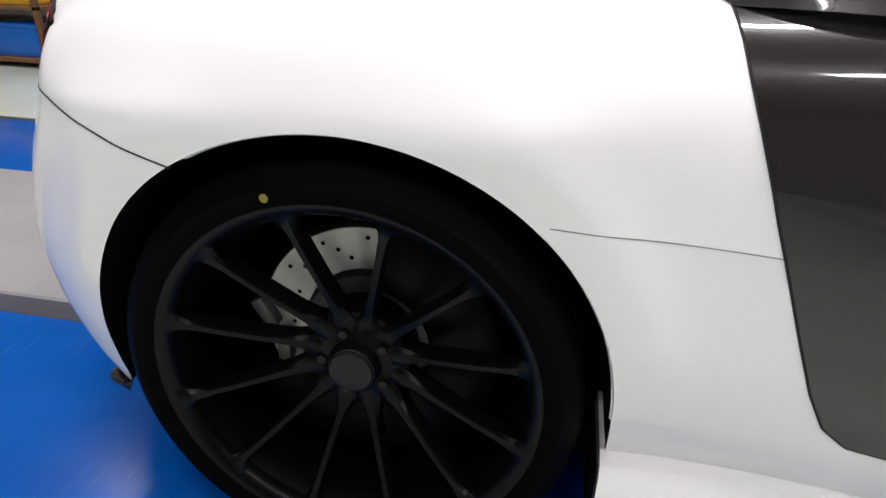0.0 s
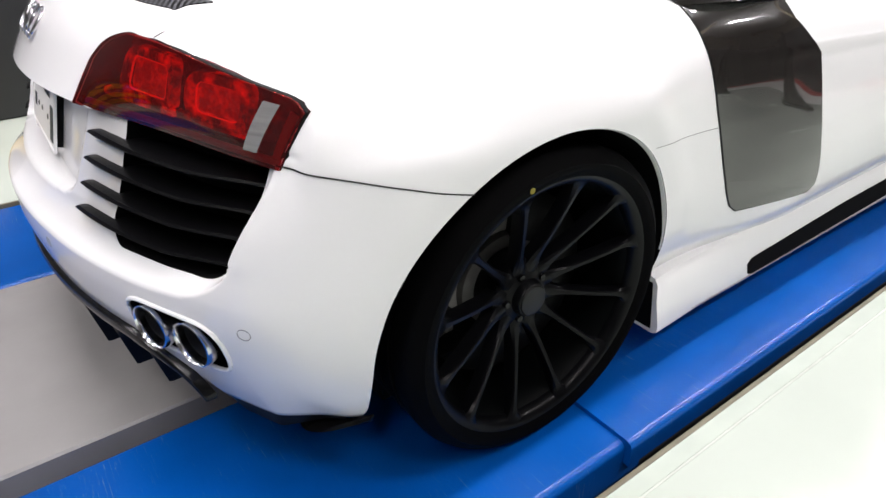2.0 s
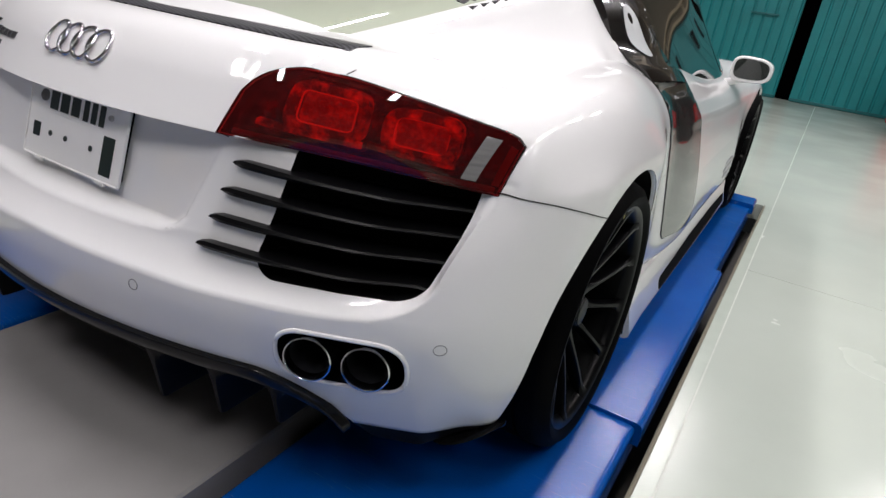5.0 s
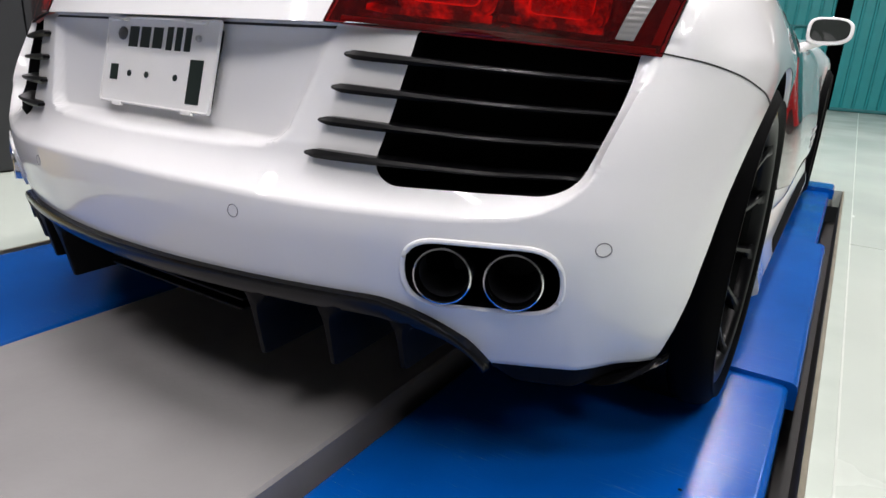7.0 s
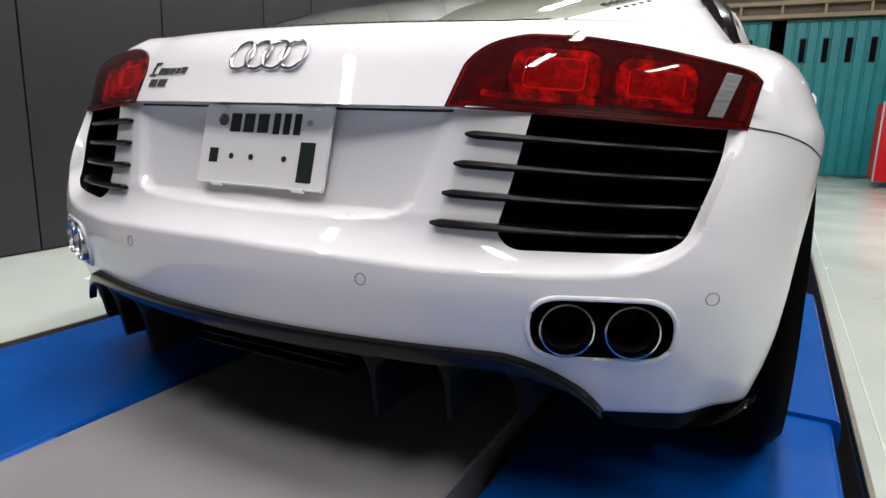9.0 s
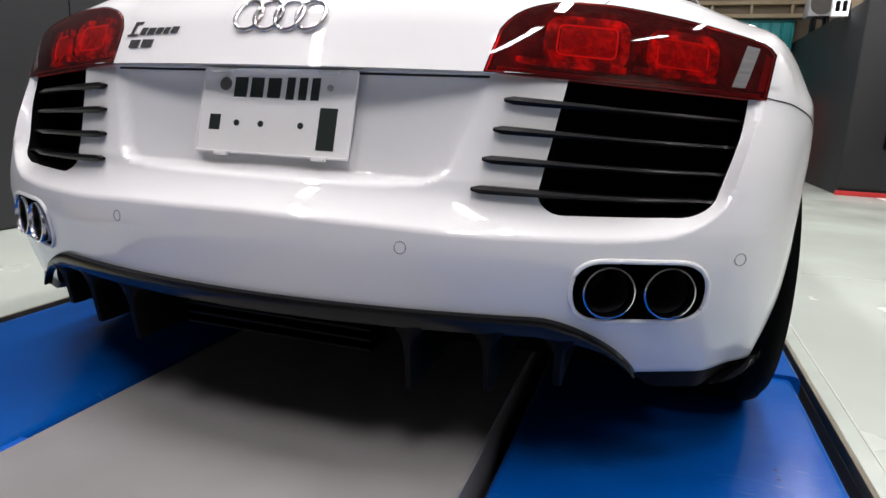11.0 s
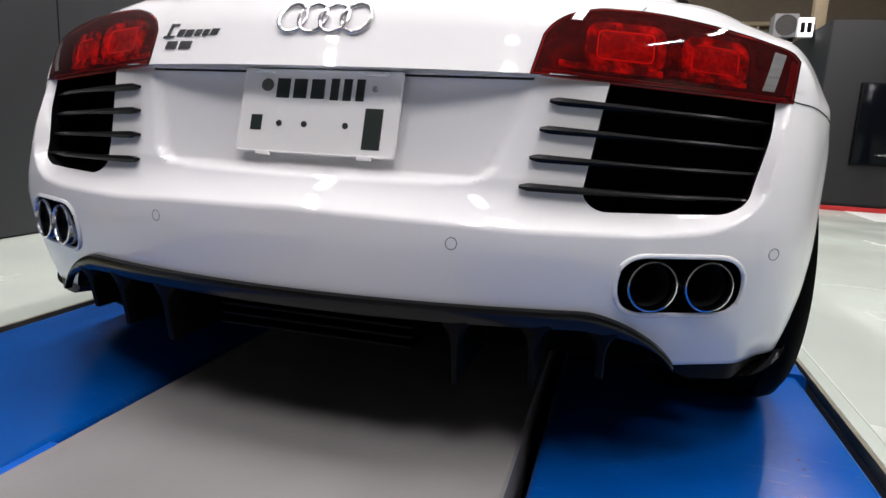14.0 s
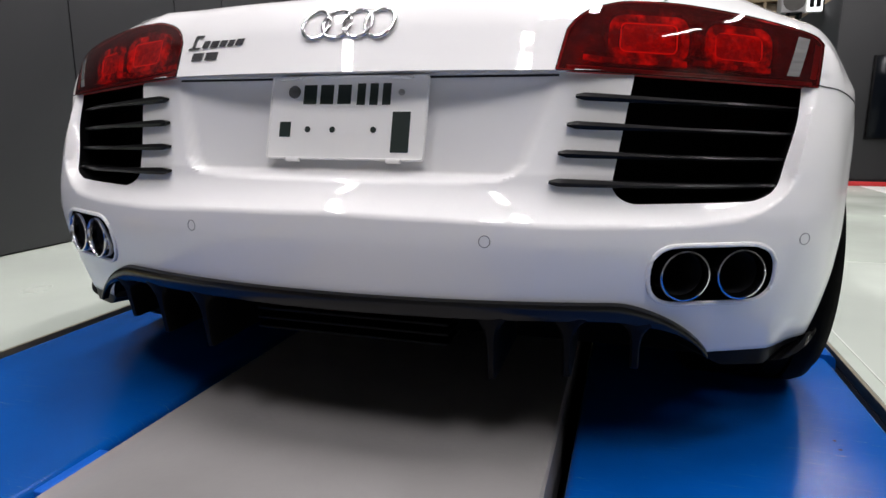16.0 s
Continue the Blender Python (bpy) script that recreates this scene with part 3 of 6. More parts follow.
def patch(outline_lo, outline_hi, steps_s, steps_t, place, thick=0.0):
    """A sheet between two edge curves in 2D, laid on a surface by place(a, b, out)."""
    bm = bmesh.new()
    lo, hi = outline_lo, outline_hi
    rows = []
    for i in range(steps_s + 1):
        s = i / steps_s
        f = s * (len(lo) - 1)
        k = min(int(f), len(lo) - 2)
        a = Vector(lo[k]).lerp(Vector(lo[k + 1]), f - k)
        f = s * (len(hi) - 1)
        k = min(int(f), len(hi) - 2)
        b = Vector(hi[k]).lerp(Vector(hi[k + 1]), f - k)
        rows.append([a.lerp(b, j / steps_t) for j in range(steps_t + 1)])
    outer = [[bm.verts.new(place(p.x, p.y, 0.0)) for p in r] for r in rows]
    for i in range(steps_s):
        for j in range(steps_t):
            bm.faces.new([outer[i][j], outer[i + 1][j], outer[i + 1][j + 1], outer[i][j + 1]])
    if thick:
        inner = [[bm.verts.new(place(p.x, p.y, -thick)) for p in r] for r in rows]
        for i in range(steps_s):
            for j in range(steps_t):
                bm.faces.new([inner[i][j], inner[i][j + 1], inner[i + 1][j + 1], inner[i + 1][j]])
        rim_o = [outer[i][0] for i in range(steps_s + 1)] + [outer[-1][j] for j in range(1, steps_t + 1)] + [outer[i][-1] for i in range(steps_s - 1, -1, -1)] + [outer[0][j] for j in range(steps_t - 1, 0, -1)]
        rim_i = [inner[i][0] for i in range(steps_s + 1)] + [inner[-1][j] for j in range(1, steps_t + 1)] + [inner[i][-1] for i in range(steps_s - 1, -1, -1)] + [inner[0][j] for j in range(steps_t - 1, 0, -1)]
        for k in range(len(rim_o)):
            bm.faces.new([rim_o[k], rim_o[(k + 1) % len(rim_o)], rim_i[(k + 1) % len(rim_i)], rim_i[k]])
    return bm


def on_rear(base, side=1):
    return lambda x, z, out: (side * x, rear_y(x, z, base + out), z)


def lens_fit():
    """Smooth polynomial sheet through the rear face under the lamp."""
    xs, zs, ys = [], [], []
    for lo, hi in zip(LAMP_LO, LAMP_HI[::2] + LAMP_HI[-5:]):
        for t in np.linspace(0, 1, 8):
            x, z = lo[0] + (hi[0] - lo[0]) * t, lo[1] + (hi[1] - lo[1]) * t
            xs.append(x), zs.append(z), ys.append(rear_y(x, z))
    xs, zs = np.array(xs) - 0.63, np.array(zs) - 0.80
    terms = np.array([xs ** i * zs ** j for i in range(5) for j in range(3) if i + j < 5]).T
    weight = 1.0 + 3.0 * (np.abs(xs) > 0.19)
    return np.linalg.lstsq(terms * weight[:, None], np.array(ys) * weight, rcond=None)[0]


def on_lens(base, side=1):
    k = LENS_K

    def place(x, z, out):
        u, v = x - 0.63, z - 0.80
        y = float(np.dot(k, [u ** i * v ** j for i in range(5) for j in range(3) if i + j < 5]))
        return side * x, y - base - out, z
    return place


def on_side(base, side=1):
    return lambda y, z, out: (side * side_x(y, z, base + out), y, z)


def ribbon(points, place, half=0.002, proud=0.0012):
    """A thin dark strip along 2D points of a surface."""
    bm = bmesh.new()
    prev = None
    for i, p in enumerate(points):
        a = Vector(points[max(0, i - 1)])
        b = Vector(points[min(len(points) - 1, i + 1)])
        d = (b - a).normalized()
        nrm = Vector((-d.y, d.x)) * half
        p = Vector(p)
        cur = [bm.verts.new(place(q.x, q.y, proud if k < 2 else -0.004)) for k, q in enumerate((p - nrm, p + nrm, p + nrm, p - nrm))]
        if prev:
            for k in range(4):
                bm.faces.new([prev[k], prev[(k + 1) % 4], cur[(k + 1) % 4], cur[k]])
        prev = cur
    return bm


def dense(points, n=6):
    out = []
    for a, b in zip(points, points[1:]):
        for k in range(n):
            out.append(tuple(Vector(a).lerp(Vector(b), k / n)))
    out.append(tuple(points[-1]))
    return out


# outlines on the rear face, right-hand side, as (x, z)
LAMP_LO = [(0.395 + 0.463 * s, 0.7545 - 0.0275 * s + 0.002 * math.sin(math.pi * s)) for s in np.linspace(0, 1, 25)]
LAMP_HI = [(0.408 + 0.463 * s, float(pchip([0, 0.03, 0.07, 0.13, 0.22, 0.35, 0.6, 0.85, 0.93, 0.97, 1], [0.828, 0.848, 0.862, 0.873, 0.880, 0.878, 0.862, 0.838, 0.829, 0.822, 0.808], s))) for s in np.linspace(0, 1, 41)]
LENS_K = lens_fit()
GRILLE = rounded([(0.530, 0.748), (0.830, 0.737), (0.825, 0.67), (0.789, 0.545), (0.752, 0.524), (0.53, 0.522), (0.500, 0.545)], [0.004, 0.004, 0.05, 0.035, 0.05, 0.04, 0.02])
PIPES = rounded([(0.572, 0.343), (0.794, 0.343), (0.794, 0.454), (0.572, 0.454)], 0.056, 8)


def end_fall(x):
    """How the diffuser's upper edge falls towards its ends: slowly, then steeply."""
    u = min(1.0, max(0.0, (x - 0.52) / 0.175))
    return 1 - (1 - u ** 1.6) ** (1 / 1.35)


def cutters():
    bm = bmesh.new()
    start = 0

    def mark(index):
        nonlocal start
        for f in list(bm.faces)[start:]:
            f.material_index = index
        start = len(bm.faces)

    for side in (1, -1):
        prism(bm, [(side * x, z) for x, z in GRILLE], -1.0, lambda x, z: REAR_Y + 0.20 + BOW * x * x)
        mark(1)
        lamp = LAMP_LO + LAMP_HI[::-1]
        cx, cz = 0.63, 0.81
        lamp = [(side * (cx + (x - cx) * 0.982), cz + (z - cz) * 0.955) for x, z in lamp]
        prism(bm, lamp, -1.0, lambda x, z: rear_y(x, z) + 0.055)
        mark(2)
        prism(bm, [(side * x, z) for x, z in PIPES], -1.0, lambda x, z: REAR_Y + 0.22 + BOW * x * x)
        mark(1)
        for wy in (0.0, WHEELBASE):
            ring = []
            for k in range(49):
                a = math.pi * k / 48
                ring.append((wy + (ARCH_R if k < 24 else ARCH_R + 0.012) * math.cos(a), AXLE_Z + 0.003 + (ARCH_R - 0.003) * math.sin(a)))
            if wy == 0.0:
                ring += [(-ARCH_R - 0.015 - 0.032 * (1 - math.cos(a)), 0.262 - 0.036 * math.sin(a)) for a in np.linspace(0.05, math.pi / 2, 10)]
                ring += [(-ARCH_R - 0.30, 0.224), (-ARCH_R - 0.30, 0.1)]
            else:
                ring += [(wy - ARCH_R - 0.018, 0.22), (wy - ARCH_R - 0.020, 0.1)]
            ring += [(wy + ARCH_R + 0.01, 0.1)]
            a = [bm.verts.new((side * 0.60, y, z)) for y, z in ring]
            b = [bm.verts.new((side * 1.2, y, z)) for y, z in ring]
            for i in range(len(ring)):
                k = (i + 1) % len(ring)
                bm.faces.new([a[i], a[k], b[k], b[i]])
            bm.faces.new(a)
            bm.faces.new(b[::-1])
            mark(1)
    low = [(x, 0.346 - 0.004 * (x / 0.5) ** 2 - 0.112 * end_fall(abs(x)) - 0.008) for x in np.linspace(-0.695, 0.695, 120)]
    prism(bm, low + [(0.695, 0.1), (-0.695, 0.1)], -1.0, -0.36)
    mark(1)
    bmesh.ops.recalc_face_normals(bm, faces=bm.faces)
    return bm


def make_body(parent):
    bm = body_shell()
    bmesh.ops.recalc_face_normals(bm, faces=bm.faces)
    me = bpy.data.meshes.new("body_raw")
    bm.to_mesh(me)
    kd_pts = [(v.co.copy(), v.normal.copy()) for v in bm.verts]
    bm.free()
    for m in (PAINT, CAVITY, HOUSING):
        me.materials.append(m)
    raw = new("body_raw", me)
    cut = bpy.data.meshes.new("cut")
    cb = cutters()
    cb.to_mesh(cut)
    cb.free()
    for m in (PAINT, CAVITY, HOUSING):
        cut.materials.append(m)
    tool = new("cut", cut)
    mod = raw.modifiers.new("cut", "BOOLEAN")
    mod.operation, mod.solver, mod.object = "DIFFERENCE", "EXACT", tool
    mod.use_self = True
    bpy.context.view_layer.update()
    dg = bpy.context.evaluated_depsgraph_get()
    final = bpy.data.meshes.new_from_object(raw.evaluated_get(dg))
    final.name = "body"
    bpy.data.objects.remove(raw)
    bpy.data.objects.remove(tool)
    # shading follows the uncut surface
    tree = KDTree(len(kd_pts))
    for i, (co, _) in enumerate(kd_pts):
        tree.insert(co, i)
    tree.balance()
    normals = []
    for poly in final.polygons:
        poly.use_smooth = True
        # low downward faces of the body get their shade as black colour
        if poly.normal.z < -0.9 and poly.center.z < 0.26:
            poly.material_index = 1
        for li in poly.loop_indices:
            co = final.vertices[final.loops[li].vertex_index].co
            near = tree.find_n(co, 3)
            n = Vector()
            for _, i, dist in near:
                n += kd_pts[i][1] / (dist + 1e-4) ** 2
            n.normalize()
            normals.append(n if poly.material_index == 0 and n.dot(poly.normal) > 0.80 and near[0][2] < 0.03 else poly.normal.copy())
    final.normals_split_custom_set(normals)
    ob = new("body", final)
    ob.parent = parent
    return ob


# ---- room ----
def build_room():
    tagged(box("floor", (-4.5, -6.0, FLOOR - 0.1), (-1.255, 10.3, FLOOR), FLOOR_MAT, bevel=0), "glossy pale green epoxy workshop floor", "floor", kind="structure")
    tagged(box("floor", (1.174, -6.0, FLOOR - 0.1), (7.0, 10.3, FLOOR), FLOOR_MAT, bevel=0), "glossy pale green epoxy floor beside the lift pit", "floor", kind="structure")
    tagged(box("floor", (-1.255, 3.02, FLOOR - 0.1), (1.174, 10.3, FLOOR), FLOOR_MAT, bevel=0), "glossy pale green epoxy floor before the doors", "floor", kind="structure")
    tagged(box("floor", (-1.255, -6.0, FLOOR - 0.1), (1.174, -3.6, FLOOR), FLOOR_MAT, bevel=0), "glossy pale green epoxy floor behind the lift", "floor", kind="structure")
    tagged(box("floor_pit", (-1.255, -3.6, -0.32), (1.174, 3.02, -0.22), PIT, bevel=0), "dark shallow steel-lined lift pit", "pit", kind="structure")
    for x0, x1 in ((1.162, 1.174), (-1.255, -1.243)):
        tagged(box("trim", (x0, -3.6, -0.22), (x1, 3.02, FLOOR - 0.032), PIT_WALL, bevel=0), "dark steel lining of the lift pit", "pit lining", kind="structure")
        tagged(box("trim", (x0, -3.6, FLOOR - 0.030), (x1, 3.02, FLOOR + 0.002), RUST, bevel=0.002), "worn brown steel angle round the lift pit", "pit edge", kind="structure")
    tagged(box("trim", (1.175, -3.6, FLOOR - 0.001), (1.215, 3.02, FLOOR + 0.0012), PIT_STRIP, bevel=0), "dirty worn concrete strip beside the pit", "pit edge", kind="structure")
    tagged(box("trim", (1.216, -5.9, FLOOR - 0.001), (1.221, 9.9, FLOOR + 0.0015), FLOOR_LINE, bevel=0), "pale straight joint line in the floor", "floor joint", kind="structure")
    tagged(box("trim", (1.2215, 1.72, FLOOR - 0.001), (6.9, 1.7225, FLOOR + 0.0015), FLOOR_LINE, bevel=0), "pale cross joint line in the floor", "floor joint", kind="structure")
    tagged(box("ceiling", (-4.5, -6.0, CEILING), (7.0, 10.3, CEILING + 0.12), CEIL_MAT, bevel=0), "grey workshop ceiling", "ceiling", kind="structure")
    tagged(box("wall_south", (-4.5, -6.12, FLOOR), (7.0, -6.0, CEILING), PALE_WALL, bevel=0), "plain grey workshop wall", "wall", kind="structure")
    tagged(box("wall_east", (7.0, -6.12, FLOOR), (7.12, 10.42, CEILING), PALE_WALL, bevel=0), "plain grey workshop wall", "wall", kind="structure")
    tagged(box("wall_west", (-4.62, -6.12, FLOOR), (-4.5, 10.42, CEILING), PALE_WALL, bevel=0), "plain grey workshop wall", "wall", kind="structure")
    tagged(box("wall_north", (-4.5, 10.3, FLOOR), (7.0, 10.42, CEILING), BEAM_DARK, bevel=0), "brown boarded wall above the folding doors", "wall", kind="structure")
    # dark panelled partition along the lift
    wall = tagged(box("wall_partition", (-2.62, -0.85, FLOOR), (-2.52, 10.2, 3.2), DARK_WALL, bevel=0.003), "tall dark grey panelled partition along the lift", "partition", kind="structure")
    edges = [-0.84, 0.30, 1.15, 2.03, 2.57, 3.5, 4.6, 5.7, 6.8, 7.9, 9.0, 10.19]
    for a, b in zip(edges, edges[1:]):
        box("panel", (-2.522, a + 0.004, FLOOR + 0.01), (-2.50, b - 0.004, 3.19), DARK_WALL, wall, bevel=0.003)
    # charcoal booth with a black screen
    booth = tagged(box("wall_booth", (2.62, 6.2, FLOOR), (6.99, 10.25, 2.02), GREY_WALL, bevel=0.006), "charcoal painted partition booth with a flat top", "partition", kind="structure")
    for a, b in ((2.63, 3.75), (3.76, 4.9), (4.91, 6.98)):
        box("panel", (a, 6.188, FLOOR + 0.08), (b, 6.202, 2.015), GREY_WALL, booth, bevel=0.002)
    tagged(box("baseboard", (2.60, 6.17, FLOOR), (6.98, 6.186, FLOOR + 0.05), RED_TRIM, bevel=0.002), "red painted skirting at the foot of the booth", "skirting", kind="structure")
    tagged(box("trim", (3.0, 5.2, FLOOR - 0.001), (6.9, 6.16, FLOOR + 0.002), WHITE_PLAIN, bevel=0), "white mat area before the booth", "floor marking", kind="structure")


def folding_door(x0, x1, label):
    d = thing("folding_door", label, "door", "teal folding doors", (0, 0, 0))
    bm = bmesh.new()
    y = 10.0
    pitch = 0.155
    n = round((x1 - x0) / pitch)
    pts = []
    for k in range(n):
        a = x0 + (x1 - x0) * k / n
        w = (x1 - x0) / n
        pts += [(a, y), (a + w * 0.72, y), (a + w * 0.80, y + 0.022), (a + w * 0.92, y + 0.022)]
    pts.append((x1, y))
    lo = [bm.verts.new((x, yy, FLOOR + 0.02)) for x, yy in pts]
    hi = [bm.verts.new((x, yy, 2.32)) for x, yy in pts]
    for k in range(len(pts) - 1):
        bm.faces.new([lo[k], lo[k + 1], hi[k + 1], hi[k]])
    back = [bm.verts.new(p) for p in ((x0, y + 0.05, FLOOR + 0.02), (x1, y + 0.05, FLOOR + 0.02), (x1, y + 0.05, 2.32), (x0, y + 0.05, 2.32))]
    bm.faces.new(back)
    bm.faces.new([lo[0], hi[0], back[3], back[0]])
    bm.faces.new([lo[-1], back[1], back[2], hi[-1]])
    part("leaf", bm, TEAL, d, smooth=False)
    box("rail", (x0, y - 0.012, FLOOR + 0.005), (x1, y + 0.052, FLOOR + 0.05), TEAL_DARK, d)
    box("rail", (x0, y - 0.012, 2.30), (x1, y + 0.052, 2.35), TEAL_DARK, d)
    x = x0 + 0.20
    while x < x1 - 0.12:
        bm = bmesh.new()
        prism(bm, rounded([(x, 1.69), (x + 0.105, 1.69), (x + 0.105, 2.075), (x, 2.075)], 0.03), y - 0.012, y + 0.01)
        w = part("window", bm, TEAL_DARK, d)
        bm = bmesh.new()
        prism(bm, rounded([(x + 0.014, 1.705), (x + 0.091, 1.705), (x + 0.091, 2.06), (x + 0.014, 2.06)], 0.022), y - 0.016, y - 0.010)
        part("pane", bm, SCREEN, w)
        x += 0.31
    return d


def build_front():
    folding_door(0.83, 2.58, "teal corrugated folding door with small dark slot windows, closed")
    folding_door(-2.40, 0.62, "teal corrugated folding door standing ajar beside a dark gap")
    tagged(box("door_gap", (0.62, 10.12, FLOOR), (0.83, 10.2, 2.36), DOOR_GAP, bevel=0), "dark opening between the folding doors", "opening", kind="structure")
    h = thing("door_handle", "flat teal bar handle on the folding door", "handle")
    box("bar", (-0.07, 9.95, 1.165), (0.33, 9.975, 1.190), TEAL_DARK, h)
    for x in (-0.03, 0.31):
        box("bracket", (x, 9.97, 1.169), (x + 0.02, 10.0, 1.186), TEAL_DARK, h)
    b = thing("lintel_truss", "tan painted steel lintel with upright battens", "beam")
    box("chord", (-2.45, 9.88, 2.36), (2.7, 10.1, 2.42), BEAM, b)
    box("chord", (-2.45, 9.88, 2.56), (2.7, 10.1, 2.62), BEAM, b)
    box("board", (-2.45, 10.0, 2.42), (2.7, 10.06, 2.56), BEAM_DARK, b)
    for k in range(9):
        box("batten", (-2.2 + k * 0.585, 9.90, 2.42), (-2.16 + k * 0.585, 10.0, 2.56), BEAM, b)
    p = thing("corner_pillar", "tan steel corner pillar above the booth", "pillar")
    box("shaft", (2.66, 7.2, 2.02), (2.80, 7.34, CEILING), BEAM, p)
    # round downlights by the lintel
    for x in (-0.35, 0.95, 2.2):
        l = thing("downlight", "small round white ceiling downlight, lit", "ceiling light", "downlights", (x, 9.2, 3.02))
        part("bulb", lathe_z([(0.0, -0.05), (0.045, -0.045), (0.06, -0.01), (0.06, 0.0), (0.0, 0.0)]), TUBE, l)
        part("stem", lathe_z([(0.0, 0.0), (0.012, 0.0), (0.012, CEILING - 3.02), (0.0, CEILING - 3.02)], 12), WHITE_PLAIN, l)


def lathe_z(profile, steps=24):
    bm = lathe(profile, steps)
    bmesh.ops.transform(bm, matrix=Matrix(((0, 1, 0, 0), (0, 0, 1, 0), (1, 0, 0, 0), (0, 0, 0, 1))), verts=bm.verts)
    bmesh.ops.remove_doubles(bm, verts=bm.verts, dist=0.0005)
    return bm


def build_booth_things():
    s = thing("wall_screen", "black glass screen mounted on the charcoal booth", "screen")
    box("frame", (2.98, 6.13, 0.49), (3.54, 6.186, 1.37), BLACK_SATIN, s, bevel=0.008)
    box("glass", (3.0, 6.124, 0.51), (3.52, 6.131, 1.35), SCREEN, s, bevel=0.002)
    box("bracket", (3.2, 6.118, 0.60), (3.34, 6.125, 0.625), CHROME, s, bevel=0.003)
    p = thing("barrier_post", "thick black tapered post on a disc base", "post", at=(3.26, 4.75, FLOOR))
    part("base", lathe_z([(0.0, 0.0), (0.24, 0.0), (0.24, 0.02), (0.18, 0.035), (0.0, 0.035)], 40), BLACK_SATIN, p)
    part("pole", lathe_z([(0.0, 0.035), (0.17, 0.035), (0.12, 0.5), (0.07, 1.1), (0.05, 1.9), (0.0, 1.9)], 24), BLACK_SATIN, p)
    u = thing("air_conditioner_unit", "pale outdoor air conditioner unit standing on the booth", "air conditioner")
    box("case", (2.55, 8.9, 2.24), (2.87, 9.25, 2.57), PALE_METAL, u, bevel=0.01)
    bm = lathe([(0.0, 0), (0.14, 0), (0.15, 0.01), (0.0, 0.01)], 32)
    bmesh.ops.transform(bm, matrix=pose(2.71, 8.9, 2.405, 0, 0, -90), verts=bm.verts)
    part("fan_grille", bm, AC_GREY, u)
    for x in (2.64, 2.80):
        box("foot", (x, 8.95, 2.02), (x + 0.04, 9.2, 2.24), BLACK_SATIN, u)
    g = thing("lit_display", "small white illuminated display box with dark figures", "display")
    box("case", (2.43, 6.86, 1.935), (2.60, 6.94, 2.16), WHITE_PLAIN, g)
    box("face", (2.437, 6.854, 1.943), (2.593, 6.861, 2.152), SIGN_LIT, g, bevel=0.001)
    box("bracket", (2.60, 6.88, 2.02), (2.621, 6.92, 2.08), BLACK_SATIN, g)
    for x in (2.455, 2.525):
        bm = bmesh.new()
        add_box(bm, (x, 6.850, 1.985), (x + 0.05, 6.8545, 2.105), 0.002)
        part("figure_bar", bm, BLACK_SATIN, g)
    v = thing("vending_machine", "red drinks vending machine with a white wavy band", "vending machine")
    box("case", (2.06, 8.2, FLOOR + 0.08), (2.60, 8.85, 1.06), VEND_RED, v, bevel=0.012)
    box("side_trim", (2.045, 8.19, FLOOR + 0.08), (2.066, 8.23, 1.07), PALE_METAL, v, bevel=0.004)
    bm = tube([(2.30 + 0.05 * math.sin(k * 0.9), 8.195, 0.28 + 0.035 * k) for k in range(20)], 0.017, sides=8)
    part("wavy_band", bm, WHITE_PLAIN, v)
    bm = tube([(2.40 + 0.035 * math.sin(k * 1.3), 8.195, 0.35 + 0.03 * k) for k in range(18)], 0.010, sides=8)
    part("wavy_band", bm, WHITE_PLAIN, v)
    for x in (2.10, 2.22, 2.34, 2.5):
        part("foot", tube([(x, 8.24, FLOOR), (x + 0.03, 8.24, FLOOR + 0.09)], 0.012), CHROME, v)


